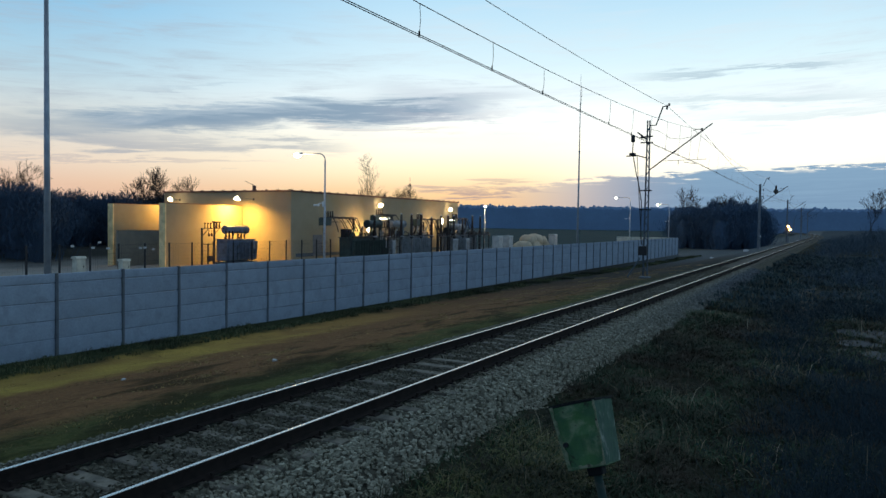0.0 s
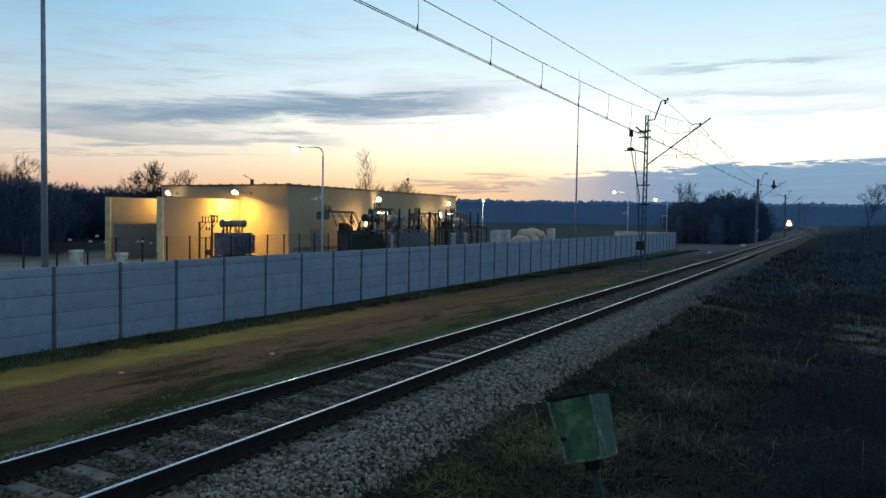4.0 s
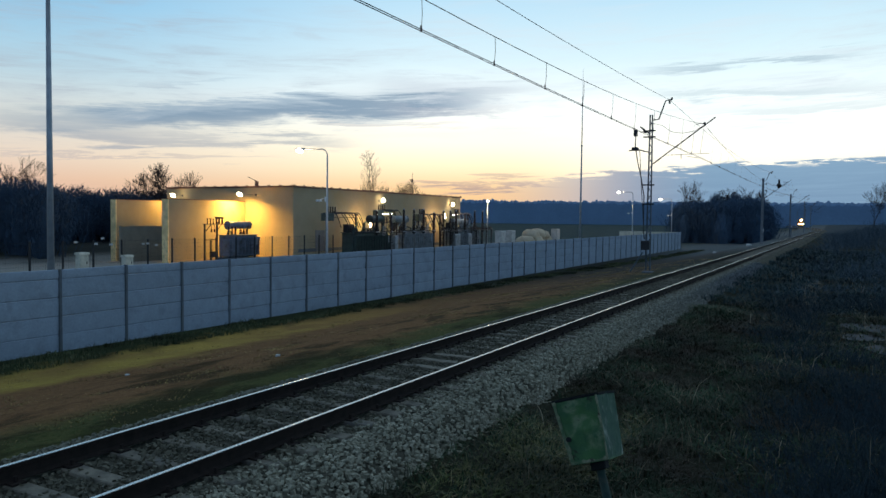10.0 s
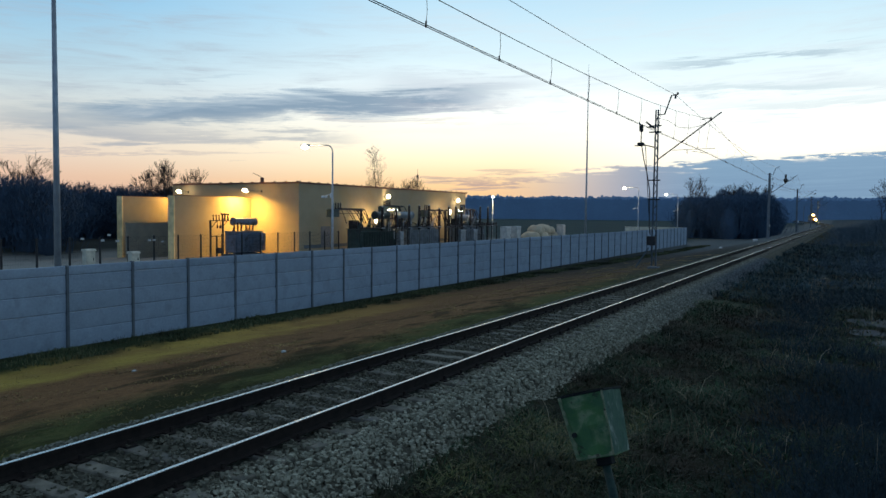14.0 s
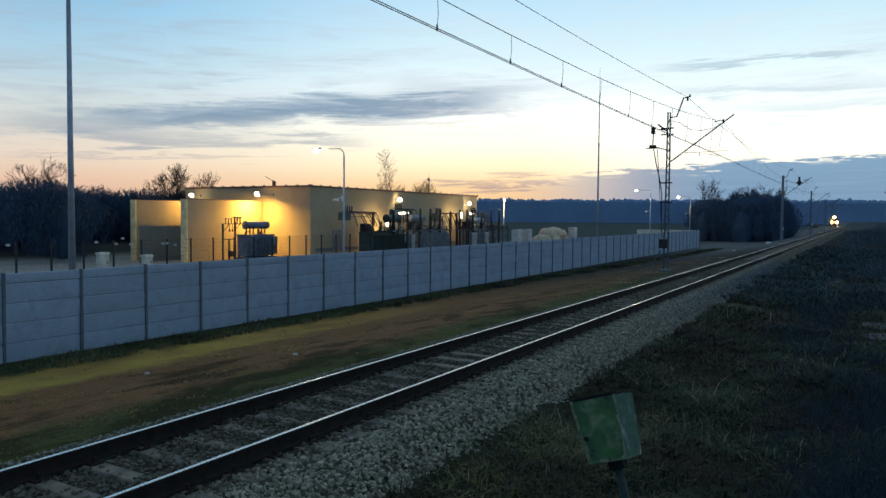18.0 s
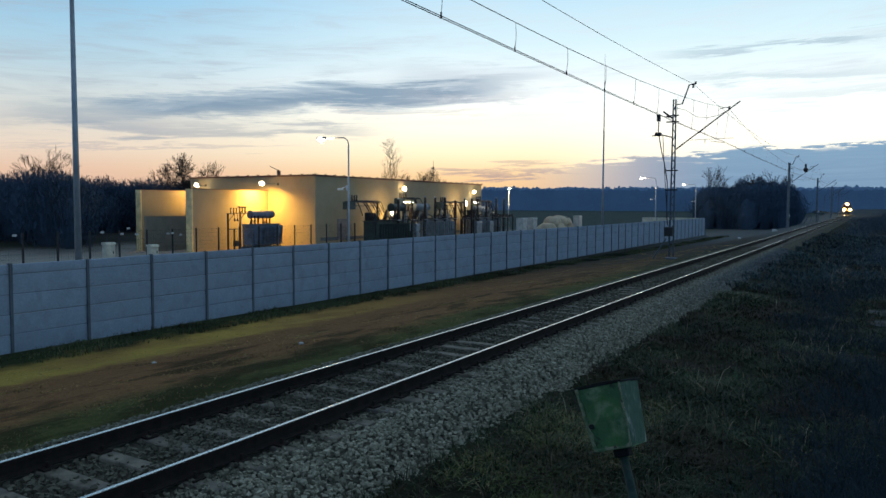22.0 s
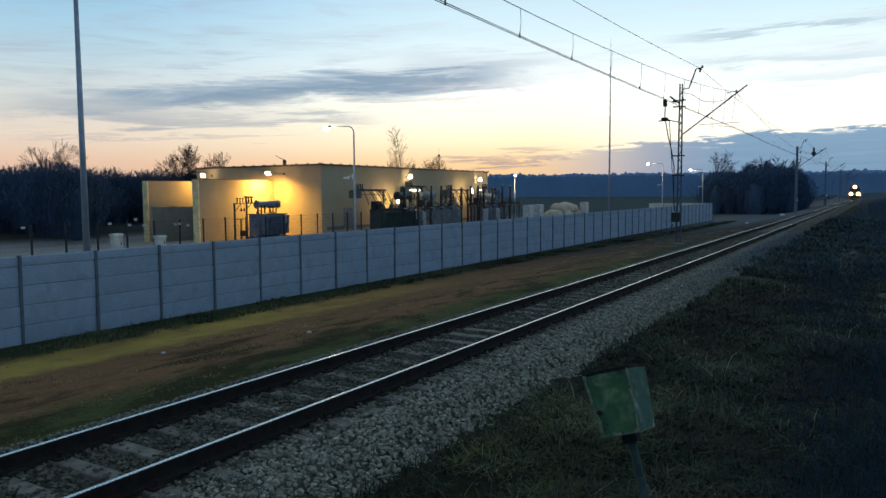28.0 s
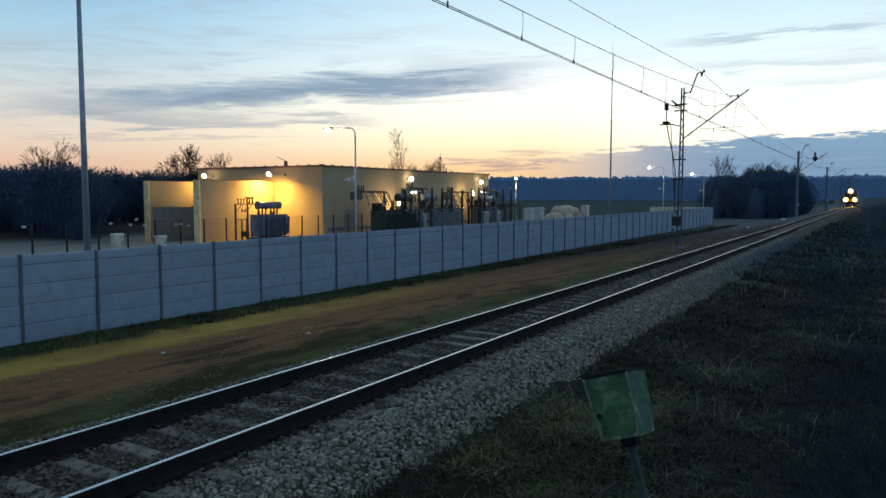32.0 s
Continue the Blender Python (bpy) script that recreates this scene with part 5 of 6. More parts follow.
# ------------------------------------------------------------ litter bin
def litter_bin():
    turn = Matrix.Rotation(math.radians(-18.5), 4, "Y") @ Matrix.Rotation(math.radians(-9.4), 4, "X") @ Matrix.Rotation(math.radians(2), 4, "Z")
    centre = Vector((-1.615, 5.266, 0.97))
    base = centre + turn @ Vector((0, 0, -1.62))
    b = thing("litter_bin", pose(*base), "dented green metal litter bin leaning on its post", "litter bin")
    lean = Matrix.Translation(centre - base) @ turn

    def add(name, bm, mat, parent, label="", smooth=False):
        bm.transform(lean)
        return part(name, bm, mat, parent, label, smooth)

    bm = bmesh.new()
    rod(bm, (0.0, 0.0, -1.72), (0.0, 0.0, -0.2), 0.032, 0.032, 12)
    add("post", bm, BIN_POST, b, "dark worn green post", True)
    z0, z1 = -0.23, 0.23
    w0, w1, d0, d1, th = 0.143, 0.175, 0.185, 0.217, 0.006

    # four thin sheet walls, wider at the top
    def sheet(p0, p1, p2, p3, out):
        bmw = bmesh.new()
        grid = 8
        rows = []
        for j in range(grid + 1):
            row = []
            for i in range(grid + 1):
                s, t = i / grid, j / grid
                p = p0.lerp(p1, s).lerp(p3.lerp(p2, s), t)
                k = noise.noise(p * 9 + Vector((3, 1, 0))) * 0.014 * math.sin(math.pi * s) ** 0.5
                row.append(bmw.verts.new(p + out * k))
            rows.append(row)
        for j in range(grid):
            for i in range(grid):
                bmw.faces.new((rows[j][i], rows[j][i + 1], rows[j + 1][i + 1], rows[j + 1][i]))
        ext = bmesh.ops.extrude_face_region(bmw, geom=bmw.faces[:])
        for v in ext["geom"]:
            if isinstance(v, bmesh.types.BMVert):
                v.co -= out * th
        bmesh.ops.recalc_face_normals(bmw, faces=bmw.faces[:])
        return bmw
    V = Vector
    c0 = [V((-w0, -d0, z0)), V((w0, -d0, z0)), V((w0, d0, z0)), V((-w0, d0, z0))]
    c1 = [V((-w1, -d1, z1)), V((w1, -d1, z1)), V((w1, d1, z1)), V((-w1, d1, z1))]
    outs = [V((0, -1, 0)), V((1, 0, 0)), V((0, 1, 0)), V((-1, 0, 0))]
    for k in range(4):
        j = (k + 1) % 4
        bmw = sheet(c0[k], c0[j], c1[j], c1[k], outs[k])
        add("side_panel", bmw, BIN_PALE if k == 1 else BIN_GREEN, b, "scuffed pale green side" if k == 1 else "")
    bm = bmesh.new()
    box(bm, -w0, -d0, z0 - 0.006, w0, d0, z0 + 0.006)
    add("bottom", bm, BIN_GREEN, b)
    # folded edges where the paint has worn off
    for a, c, d in ((c0[0], c1[0], V((0.030, 0, 0))), (c0[1], c1[1], V((-0.016, 0, 0))), (c0[0], c0[1], V((0, 0, 0.022)))):
        bm = bmesh.new()
        rows = []
        for k in range(13):
            p = a.lerp(c, k / 12) + V((0, -0.004, 0))
            q = p + d * (0.75 + 0.9 * noise.noise(p * 30)) 
            rows.append([bm.verts.new(p), bm.verts.new(q)])
        for e, f in zip(rows, rows[1:]):
            bm.faces.new((e[0], e[1], f[1], f[0]))
        ext = bmesh.ops.extrude_face_region(bm, geom=bm.faces[:])
        for v in ext["geom"]:
            if isinstance(v, bmesh.types.BMVert):
                v.co.y -= 0.010
        bmesh.ops.recalc_face_normals(bm, faces=bm.faces[:])
        add("edge_fold", bm, BIN_EDGE, b, "worn pale edge of the bin")
    bm = bmesh.new()
    for k in range(4):
        tube(bm, [c1[k], c1[(k + 1) % 4]], 0.008, 6)
    add("rim", bm, BIN_DARK, b, "dark bent rim")
    bm = bmesh.new()
    pts = []
    rows = []
    for j in range(2):
        rows.append([bm.verts.new((x, (-d1 - 0.01) if j == 0 else (d1 + 0.01), z1 + 0.006 + 0.006 * math.sin(math.pi * (x + w1) / (2 * w1)))) for x in np.linspace(-w1 - 0.01, w1 + 0.012, 9)])
    for i in range(8):
        bm.faces.new((rows[0][i], rows[0][i + 1], rows[1][i + 1], rows[1][i]))
    ext = bmesh.ops.extrude_face_region(bm, geom=bm.faces[:])
    for v in ext["geom"]:
        if isinstance(v, bmesh.types.BMVert):
            v.co.z += 0.005
    bmesh.ops.recalc_face_normals(bm, faces=bm.faces[:])
    add("lid", bm, BIN_DARK, b, "thin dark curved lid")
    bm = bmesh.new()
    box(bm, -0.055, -0.05, z0 - 0.075, 0.06, 0.05, z0 - 0.008, 0.008)
    add("bracket", bm, BIN_DARK, b, "dark bracket under the bin")
    # dark disc put in for the dark dent in the front sheet
    for xx, zz in ((-0.115, z0 + 0.18),):
        bm = bmesh.new()
        rod(bm, (xx, -0.222, zz), (xx, -0.19, zz), 0.018, 0.02, 10)
        add("rivet", bm, BIN_DARK, b)


litter_bin()


# ------------------------------------------------------------ trees and shrubs
def bare_tree_mesh(seed, height, spread=0.55, depth=6, twig=0.024, trunk=0.016, clear=0.26, shoots=0.5, slender=False):
    """A leafless tree: trunk, limbs and fine twigs as tapered tubes."""
    rng = random.Random(seed)
    V, F = [], []

    def limb(a, b, r0, r1, seg):
        a, b = Vector(a), Vector(b)
        d = (b - a).normalized()
        side = d.cross(Vector((0.3, 0.2, 1)) if abs(d.z) < 0.9 else Vector((1, 0, 0))).normalized()
        up = side.cross(d)
        base = len(V)
        for p, r in ((a, r0), (b, r1)):
            for k in range(seg):
                V.append(tuple(p + r * (math.cos(k * math.tau / seg) * side + math.sin(k * math.tau / seg) * up)))
        for k in range(seg):
            F.append((base + k, base + (k + 1) % seg, base + seg + (k + 1) % seg, base + seg + k))

    def fork(d, wide):
        side = Matrix.Rotation(rng.uniform(0, math.tau), 3, d) @ d.orthogonal().normalized()
        return (d + side * wide).normalized()

    def grow(p, d, length, r, level):
        """One limb of four bent joints; side shoots leave it, and it forks at its end."""
        for k in range(4):
            q = p + d * (length / 4)
            r1 = max(r * 0.9, twig * 0.5)
            limb(p, q, r, r1, 5 if r > 0.06 else 3)
            p, r = q, r1
            d = (d + Vector((rng.gauss(0, 0.09), rng.gauss(0, 0.09), 0.05))).normalized()
            if level and k < 3 and rng.random() < shoots:
                low = min(depth, level + 2)
                grow(p, fork(d, rng.uniform(0.5, 1.0)), length * rng.uniform(0.4, 0.6), max(r * 0.45, twig * 0.6), low) if level < depth else None
        if level < depth:
            for k in range(2 if rng.random() < 0.6 else 3):
                grow(p, fork(d, spread * rng.uniform(0.55, 1.35)), length * rng.uniform(0.66, 0.88), max(r * 0.66, twig * 0.5), level + 1)

    if slender:
        # a straight leader with short side branches
        p, d, r = Vector((0, 0, -0.3)), Vector((0, 0, 1)), height * 0.009
        for k in range(14):
            q = p + d * (height / 14)
            limb(p, q, r, r * 0.9, 5)
            p, r = q, r * 0.9
            d = (d + Vector((rng.gauss(0, 0.06), rng.gauss(0, 0.06), 0.06))).normalized()
            for j in range(3 if k > 3 else 0):
                grow(p, fork(d, rng.uniform(0.6, 1.1)), height * rng.uniform(0.07, 0.15) * (1.25 - k / 18), max(r * 0.35, twig), depth - 2)
    else:
        grow(Vector((0, 0, -0.3)), Vector((rng.gauss(0, 0.05), rng.gauss(0, 0.05), 1)).normalized(), height * clear, height * trunk, 0)
    V = np.array(V)
    V *= height / V[:, 2].max()
    return V, F


def bare_tree(x, y, height, seed, label, spread=0.55, depth=6, clear=0.26, shoots=0.5):
    V, F = bare_tree_mesh(seed, height, spread, depth, clear=clear, shoots=shoots, slender=clear > 0.3)
    t = thing("bare_tree", pose(x, y, float(ground_z(x, y))), label, "tree", "leafless trees")
    cut = height * 0.28
    trunk = [f for f in F if max(V[k][2] for k in f) < cut]
    crown = [f for f in F if max(V[k][2] for k in f) >= cut]
    for name, faces, mat in (("trunk", trunk, BARK), ("crown", crown, TWIG)):
        used = sorted({k for f in faces for k in f})
        if not used:
            continue
        back = {k: i for i, k in enumerate(used)}
        me = bpy.data.meshes.new(name)
        me.from_pydata([tuple(V[k]) for k in used], [], [tuple(back[k] for k in f) for f in faces])
        me.materials.append(mat)
        ob = new(name, me)
        ob.parent = t


def at(az, dist):
    a = math.radians(az)
    return -dist * math.sin(a), dist * math.cos(a)


# bearing in degrees, distance, height, seed, spread, depth of branching, clear trunk, side shoots
for az, d, h, seed, sp, deep, clear, sh in (
        (59.3, 105, 11.2, 1, 0.44, 7, 0.24, 0.4), (49.5, 112, 11.6, 2, 0.46, 7, 0.22, 0.4), (50.9, 108, 10.6, 7, 0.46, 7, 0.20, 0.35), (48.6, 114, 10.6, 9, 0.5, 6, 0.22, 0.4),
        (34.9, 135, 16.6, 3, 0.6, 5, 0.36, 0.5), (34.1, 137, 17.0, 17, 0.6, 5, 0.38, 0.5), (35.6, 134, 10.8, 18, 0.5, 6, 0.2, 0.5), (33.2, 136, 10.2, 19, 0.5, 6, 0.2, 0.5),
        (32.5, 140, 11.6, 4, 0.5, 6, 0.24, 0.5), (31.7, 140, 10.4, 12, 0.6, 6, 0.24, 0.5), (10.25, 158, 12.9, 21, 0.42, 7, 0.24, 0.5), (7.6, 160, 11.4, 6, 0.45, 7, 0.22, 0.5),
        (6.6, 158, 11.6, 8, 0.45, 7, 0.22, 0.5), (-1.9, 175, 11.0, 14, 0.45, 7, 0.24, 0.4), (-3.4, 170, 10.6, 15, 0.5, 6, 0.24, 0.4)):
    bare_tree(*at(az, d), h, seed, "leafless tree with a fine dark crown against the sky", sp, deep, clear, sh)


def thicket(name, spots, seed, label, mat=None, inside=0.0):
    """A dense leafless thicket: many thin shoots that fan out from each stool, as one mesh."""
    rng = np.random.default_rng(seed)
    blocks = []
    for x, y, h, w, count, r in spots:
        z = float(ground_z(x, y))
        c = rng.normal(0, w * 0.45, (count, 2))
        top = c * rng.uniform(1.1, 1.9, (count, 1)) + rng.normal(0, w * 0.2, (count, 2))
        hh = h * rng.uniform(0.45, 1.0, count) ** 0.7 * (1 - 0.35 * np.clip(np.hypot(*c.T) / (w + 1e-6), 0, 1))
        p0 = np.concatenate([c + (x, y), np.full((count, 1), z - 0.1)], 1)
        p2 = np.concatenate([top + (x, y), (z + hh)[:, None]], 1)
        p1 = (p0 + p2) / 2 + rng.normal(0, 0.12 * w, (count, 3))
        pairs = [(p0, p1, r, r * 0.8), (p1, p2, r * 0.8, r * 0.3)]
        for k in range(4):
            q0 = p1 + (p2 - p1) * rng.random((count, 1))
            q1 = q0 + np.stack([rng.normal(0, 0.5, count), rng.normal(0, 0.5, count), rng.uniform(0.2, 1.1, count)], 1) * h * 0.14
            pairs.append((q0, q1, r * 0.5, r * 0.2))
        for a, b, ra, rb in pairs:
            t = rng.uniform(0, math.tau, (count, 1)) + np.arange(3)[None] * 2.094
            ring = np.stack([np.cos(t), np.sin(t), np.zeros_like(t)], -1)
            blocks.append(np.concatenate([a[:, None] + ra * ring, b[:, None] + rb * ring], 1).reshape(-1, 3))
    V = np.concatenate(blocks)
    k = 6 * np.arange(len(V) // 6)[:, None, None]
    F = (k + np.array([(0, 1, 4, 3), (1, 2, 5, 4), (2, 0, 3, 5)])[None]).reshape(-1, 4)
    if inside:
        # fine sprays of twigs fill each stool, over brushwood too dense to see through
        sprays = []
        for x, y, h, w, count, r in spots:
            k = int(inside * 1000)
            d = rng.normal(0, 1, (k, 3))
            d = d / np.linalg.norm(d, axis=1)[:, None] * rng.uniform(0.35, 1.0, (k, 1)) ** 0.5
            c = np.stack([x + d[:, 0] * w * 1.25, y + d[:, 1] * w * 1.25, float(ground_z(x, y)) + h * (0.48 + 0.46 * d[:, 2])], 1)
            e = np.stack([rng.normal(0, 0.22, k), rng.normal(0, 0.22, k), rng.uniform(0.15, 0.75, k)], 1)
            side = rng.normal(0, 0.034, (k, 3))
            sprays.append(np.stack([c - side, c + side, c + e], 1).reshape(-1, 3))
        sprays = np.concatenate(sprays)
        F = F.tolist() + (np.arange(len(sprays)).reshape(-1, 3) + len(V)).tolist()
        V = np.concatenate([V, sprays])
        bm = bmesh.new()
        for k, (x, y, h, w, count, r) in enumerate(spots):
            for v in bmesh.ops.create_icosphere(bm, subdivisions=2, radius=1.0)["verts"]:
                q = 1 + 0.35 * noise.noise(v.co * 2.3 + Vector((k * 5.1, 0, 0)))
                v.co = Vector((x + v.co.x * w * 0.5 * q, y + v.co.y * w * 0.5 * q, float(ground_z(x, y)) + h * 0.7 * (0.42 + 0.5 * v.co.z * q)))
        bm.verts.index_update()
        F += [[v.index + len(V) for v in f.verts] for f in bm.faces]
        V = np.concatenate([V, np.array([v.co[:] for v in bm.verts])])
        bm.free()
    stuff(name, V, F, mat or TWIG, label, "shrubs")


def thicket_row(az0, az1, d0, d1, h0, h1, n, seed, count, r, w=2.6):
    rng = random.Random(seed)
    out = []
    for k in range(n):
        az = az0 + (az1 - az0) * (k + rng.random()) / n
        x, y = at(az, rng.uniform(d0, d1))
        out.append((x, y, rng.uniform(h0, h1), w * rng.uniform(0.7, 1.4), count, r))
    return out


thicket("thicket", thicket_row(57.0, 74, 86, 112, 6.4, 8.2, 66, 21, 50, 0.028) + thicket_row(44, 58, 112, 124, 7.2, 8.6, 40, 24, 50, 0.028), 31, "dense dark leafless thicket behind the yard", HAZED_THICKET, 2.2)
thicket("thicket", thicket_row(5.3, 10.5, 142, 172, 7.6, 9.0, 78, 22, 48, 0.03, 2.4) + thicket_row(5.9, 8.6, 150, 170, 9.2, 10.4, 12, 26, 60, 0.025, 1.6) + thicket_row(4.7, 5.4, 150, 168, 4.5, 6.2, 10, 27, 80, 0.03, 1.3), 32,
        "dense leafless bushes beside the railway", HAZED_SHRUB, 2.6)


def scrub_spots():
    rng = random.Random(77)
    out = []
    for k in range(150):
        y = rng.uniform(34, 190)
        x = -2.6 + 0.004 * (y - 60) + abs(rng.gauss(0, 1)) * (3.0 + y * 0.08)
        tall = 0.25 + 0.65 * float(smoothstep(34, 80, y)) + 1.5 * float(smoothstep(-2, 6, x)) * float(smoothstep(25, 60, y)) + 0.7 * float(smoothstep(60, 150, y))
        out.append((x, y, tall * rng.uniform(0.75, 1.15), 1.5 + y * 0.006, 28, 0.014 + y * 0.0001))
    return out


def bramble_spots():
    rng = random.Random(78)
    out = []
    for k in range(230):
        d = 7.2 + 26 * rng.random() ** 1.4
        x, y = at(4.8 - 10 * rng.random() ** 0.8, d)
        if math.hypot((x - 0.9) / 1.4, (y - 23.0) / 4.6) < 1:
            continue
        out.append((x, y, rng.uniform(0.22, 0.5) + 0.06 * max(0, x), 0.45 + d * 0.012, 38, 0.004 + d * 0.0002))
    return out


thicket("brambles", bramble_spots(), 34, "dark tangled brambles in the rough ground", BRAMBLE)
thicket("scrub", scrub_spots(), 33, "low dark scrub and brambles on the bank beside the track", HAZED_SCRUB)


def far_wood(name, az0, az1, dist, h, n, seed, label):
    """A far pine wood: many uneven crowns, drawn as stacked ragged cones on stems."""
    rng = np.random.default_rng(seed)
    V, F = [], []
    base = 0
    for k in range(n):
        az = az0 + (az1 - az0) * (k + rng.random()) / n
        x, y = at(az, dist * rng.uniform(1.0, 1.12))
        hh = h * rng.uniform(0.92, 1.0) * (1 + 0.02 * math.sin(az * 1.3))
        if rng.random() < 0.06:
            hh *= 1.05
        z0 = -3.0
        for lo, hi, w in ((0.0, 0.80, 4.4), (0.55, 0.96, 3.0), (0.72, 1.0, 2.0)):
            t = rng.uniform(0, math.tau)
            w *= rng.uniform(0.8, 1.25)
            for f_, ww in ((lo, w), ((lo + hi) / 2, w * 0.95), (hi, w * 0.55)):
                for j in range(5):
                    q = ww * rng.uniform(0.7, 1.2)
                    V.append((x + q * math.cos(t + j * 1.2566), y + q * math.sin(t + j * 1.2566), z0 + hh * f_ * rng.uniform(0.98, 1.02)))
            for j in range(5):
                for s in (0, 5):
                    F.append((base + s + j, base + s + (j + 1) % 5, base + s + 5 + (j + 1) % 5, base + s + 5 + j))
            F.append(tuple(base + 10 + j for j in range(5)))
            base += 15
    # the dense inside of the wood closes the gaps between the crowns
    m = int((az1 - az0) * dist * 0.01745 / 2.5)
    for k in range(m + 1):
        x, y = at(az0 + (az1 - az0) * k / m, dist * 0.975)
        V += [(x, y, -4.0), (x, y, -3.0 + h * rng.uniform(0.86, 0.94) * 0.96)]
        if k < m:
            F.append((base + 2 * k, base + 2 * k + 2, base + 2 * k + 3, base + 2 * k + 1))
    stuff(name, V, F, HAZED_PINE, label, "wood", smooth=True)


far_wood("pine_wood", 8, 48, 700, 23.6, 2000, 41, "far pine wood along the horizon, blue haze put into its colour")
far_wood("pine_wood", -9, 9.8, 620, 21.0, 1500, 42, "far pine wood along the horizon, blue haze put into its colour")
far_wood("pine_wood", 44, 80, 520, 17.0, 1500, 43, "far pine wood along the horizon, blue haze put into its colour")


# ------------------------------------------------------------ grass
def grass(name, n, seed, xr, yr, h, mat, label, lean=0.5, blades=5, width=0.006, power=1.0, avoid=None, thin=-0.1):
    rng = np.random.default_rng(seed)
    x = rng.uniform(*xr, n)
    y = yr[0] + (yr[1] - yr[0]) * rng.random(n) ** power
    clump = np.array([noise.noise(Vector((a * 0.7, b * 0.5, 0))) for a, b in zip(x, y)])
    keep = clump > rng.normal(thin, 0.25, n)
    if avoid:
        keep &= ~avoid(x, y)
    x, y, clump = x[keep], y[keep], clump[keep]
    n = len(x)
    z = ground_z(x, y)
    N = n * blades
    bx, by, bz = (np.repeat(a, blades) for a in (x, y, z))
    bx = bx + rng.normal(0, 0.05, N)
    by = by + rng.normal(0, 0.05, N)
    hh = np.repeat(h * (0.7 + 0.9 * np.clip(clump + 0.2, 0, 1)), blades) * rng.uniform(0.35, 1.0, N)
    a = rng.uniform(0, math.tau, N)
    le = rng.uniform(0.1, 1.0, N) * lean * hh
    dx, dy = np.cos(a), np.sin(a)
    w = width * (1 + by * 0.03)
    P = np.stack([bx, by, bz - 0.02], -1)
    mid = P + np.stack([dx * le * 0.35, dy * le * 0.35, hh * 0.6], -1)
    tip = P + np.stack([dx * le, dy * le, hh * (1 - 0.25 * rng.random(N))], -1)
    side = np.stack([-dy * w, dx * w, np.zeros(N)], -1)
    V = np.stack([P - side, P + side, mid - side * 0.8, mid + side * 0.8, tip], 1).reshape(-1, 3)
    i = 5 * np.arange(N)
    F = [(k, k + 1, k + 3, k + 2) for k in i.tolist()] + [(k + 2, k + 3, k + 4) for k in i.tolist()]
    stuff(name, V, F, mat, label, "grass")


def blade_material(name, stops, patchy=None):
    m = bpy.data.materials.new(name)
    m.use_nodes = True
    n = Net(m.node_tree)
    geo = n.node("ShaderNodeNewGeometry")
    col = n.ramp(geo.outputs["Random Per Island"], stops)
    col = n.mix(1.0, col, n.ramp(n.noise(geo.outputs["Position"], 1.2, 3, 0.6), [(0.3, 0.65), (0.7, 1.25)]), "MULTIPLY")
    col = n.mix(1.0, col, n.ramp(n.noise(geo.outputs["Position"], 0.38, 3, 0.55, 0.4), [(0.36, 0.42), (0.62, 1.5)]), "MULTIPLY")
    if patchy:
        col = n.mix(n.math("MULTIPLY", n.span(n.noise(geo.outputs["Position"], 0.55, 4, 0.6), 0.48, 0.62), 0.8), col, patchy)
    sh = n.node("ShaderNodeBsdfPrincipled")
    n.put(sh.inputs["Base Color"], col)
    sh.inputs["Roughness"].default_value = 0.8
    sh.inputs["Specular IOR Level"].default_value = 0.2
    n.put(n.node("ShaderNodeOutputMaterial").inputs["Surface"], sh.outputs[0])
    return m


GRASS_DARK = blade_material("dark_grass", [(0.0, (0.017, 0.037, 0.017)), (0.45, (0.028, 0.053, 0.023)), (0.8, (0.050, 0.048, 0.028)), (0.97, (0.10, 0.076, 0.044)), (1.0, (0.26, 0.21, 0.13))], (0.052, 0.034, 0.022))
STALK = blade_material("dry_stalk", [(0.0, (0.10, 0.085, 0.055)), (0.7, (0.20, 0.165, 0.11)), (1.0, (0.34, 0.29, 0.20))])
# blades for the farther grass, with bluish distance haze in their colour
GRASS_HAZED = blade_material("hazed_grass", [(0.0, (0.019, 0.038, 0.042)), (0.6, (0.032, 0.056, 0.058)), (1.0, (0.062, 0.080, 0.072))])
GRASS_VERGE = blade_material("verge_grass", [(0.0, (0.18, 0.14, 0.045)), (0.5, (0.30, 0.21, 0.07)), (1.0, (0.44, 0.31, 0.12))])
GRASS_WEED = blade_material("weeds", [(0.0, (0.034, 0.048, 0.020)), (0.6, (0.062, 0.075, 0.034)), (1.0, (0.13, 0.12, 0.06))])
GRASS_BROWN = blade_material("dead_grass", [(0.0, (0.12, 0.070, 0.032)), (0.6, (0.20, 0.12, 0.055)), (1.0, (0.33, 0.22, 0.11))])
path_gap = lambda x, y: ((np.hypot((x - 0.9) / 1.1, (y - 23.4) / 3.4) < 1) & (np.sin(x * 40 + y * 31) > -0.3)) | (np.abs(x - 0.75 - 0.35 * np.sin(y * 0.7) - 0.2 * np.sin(y * 2.3)) < 0.42 + 0.25 * np.sin(y * 1.1)) & (y > 18) & (y < 29) & (np.sin(x * 40 + y * 31) > -0.7)


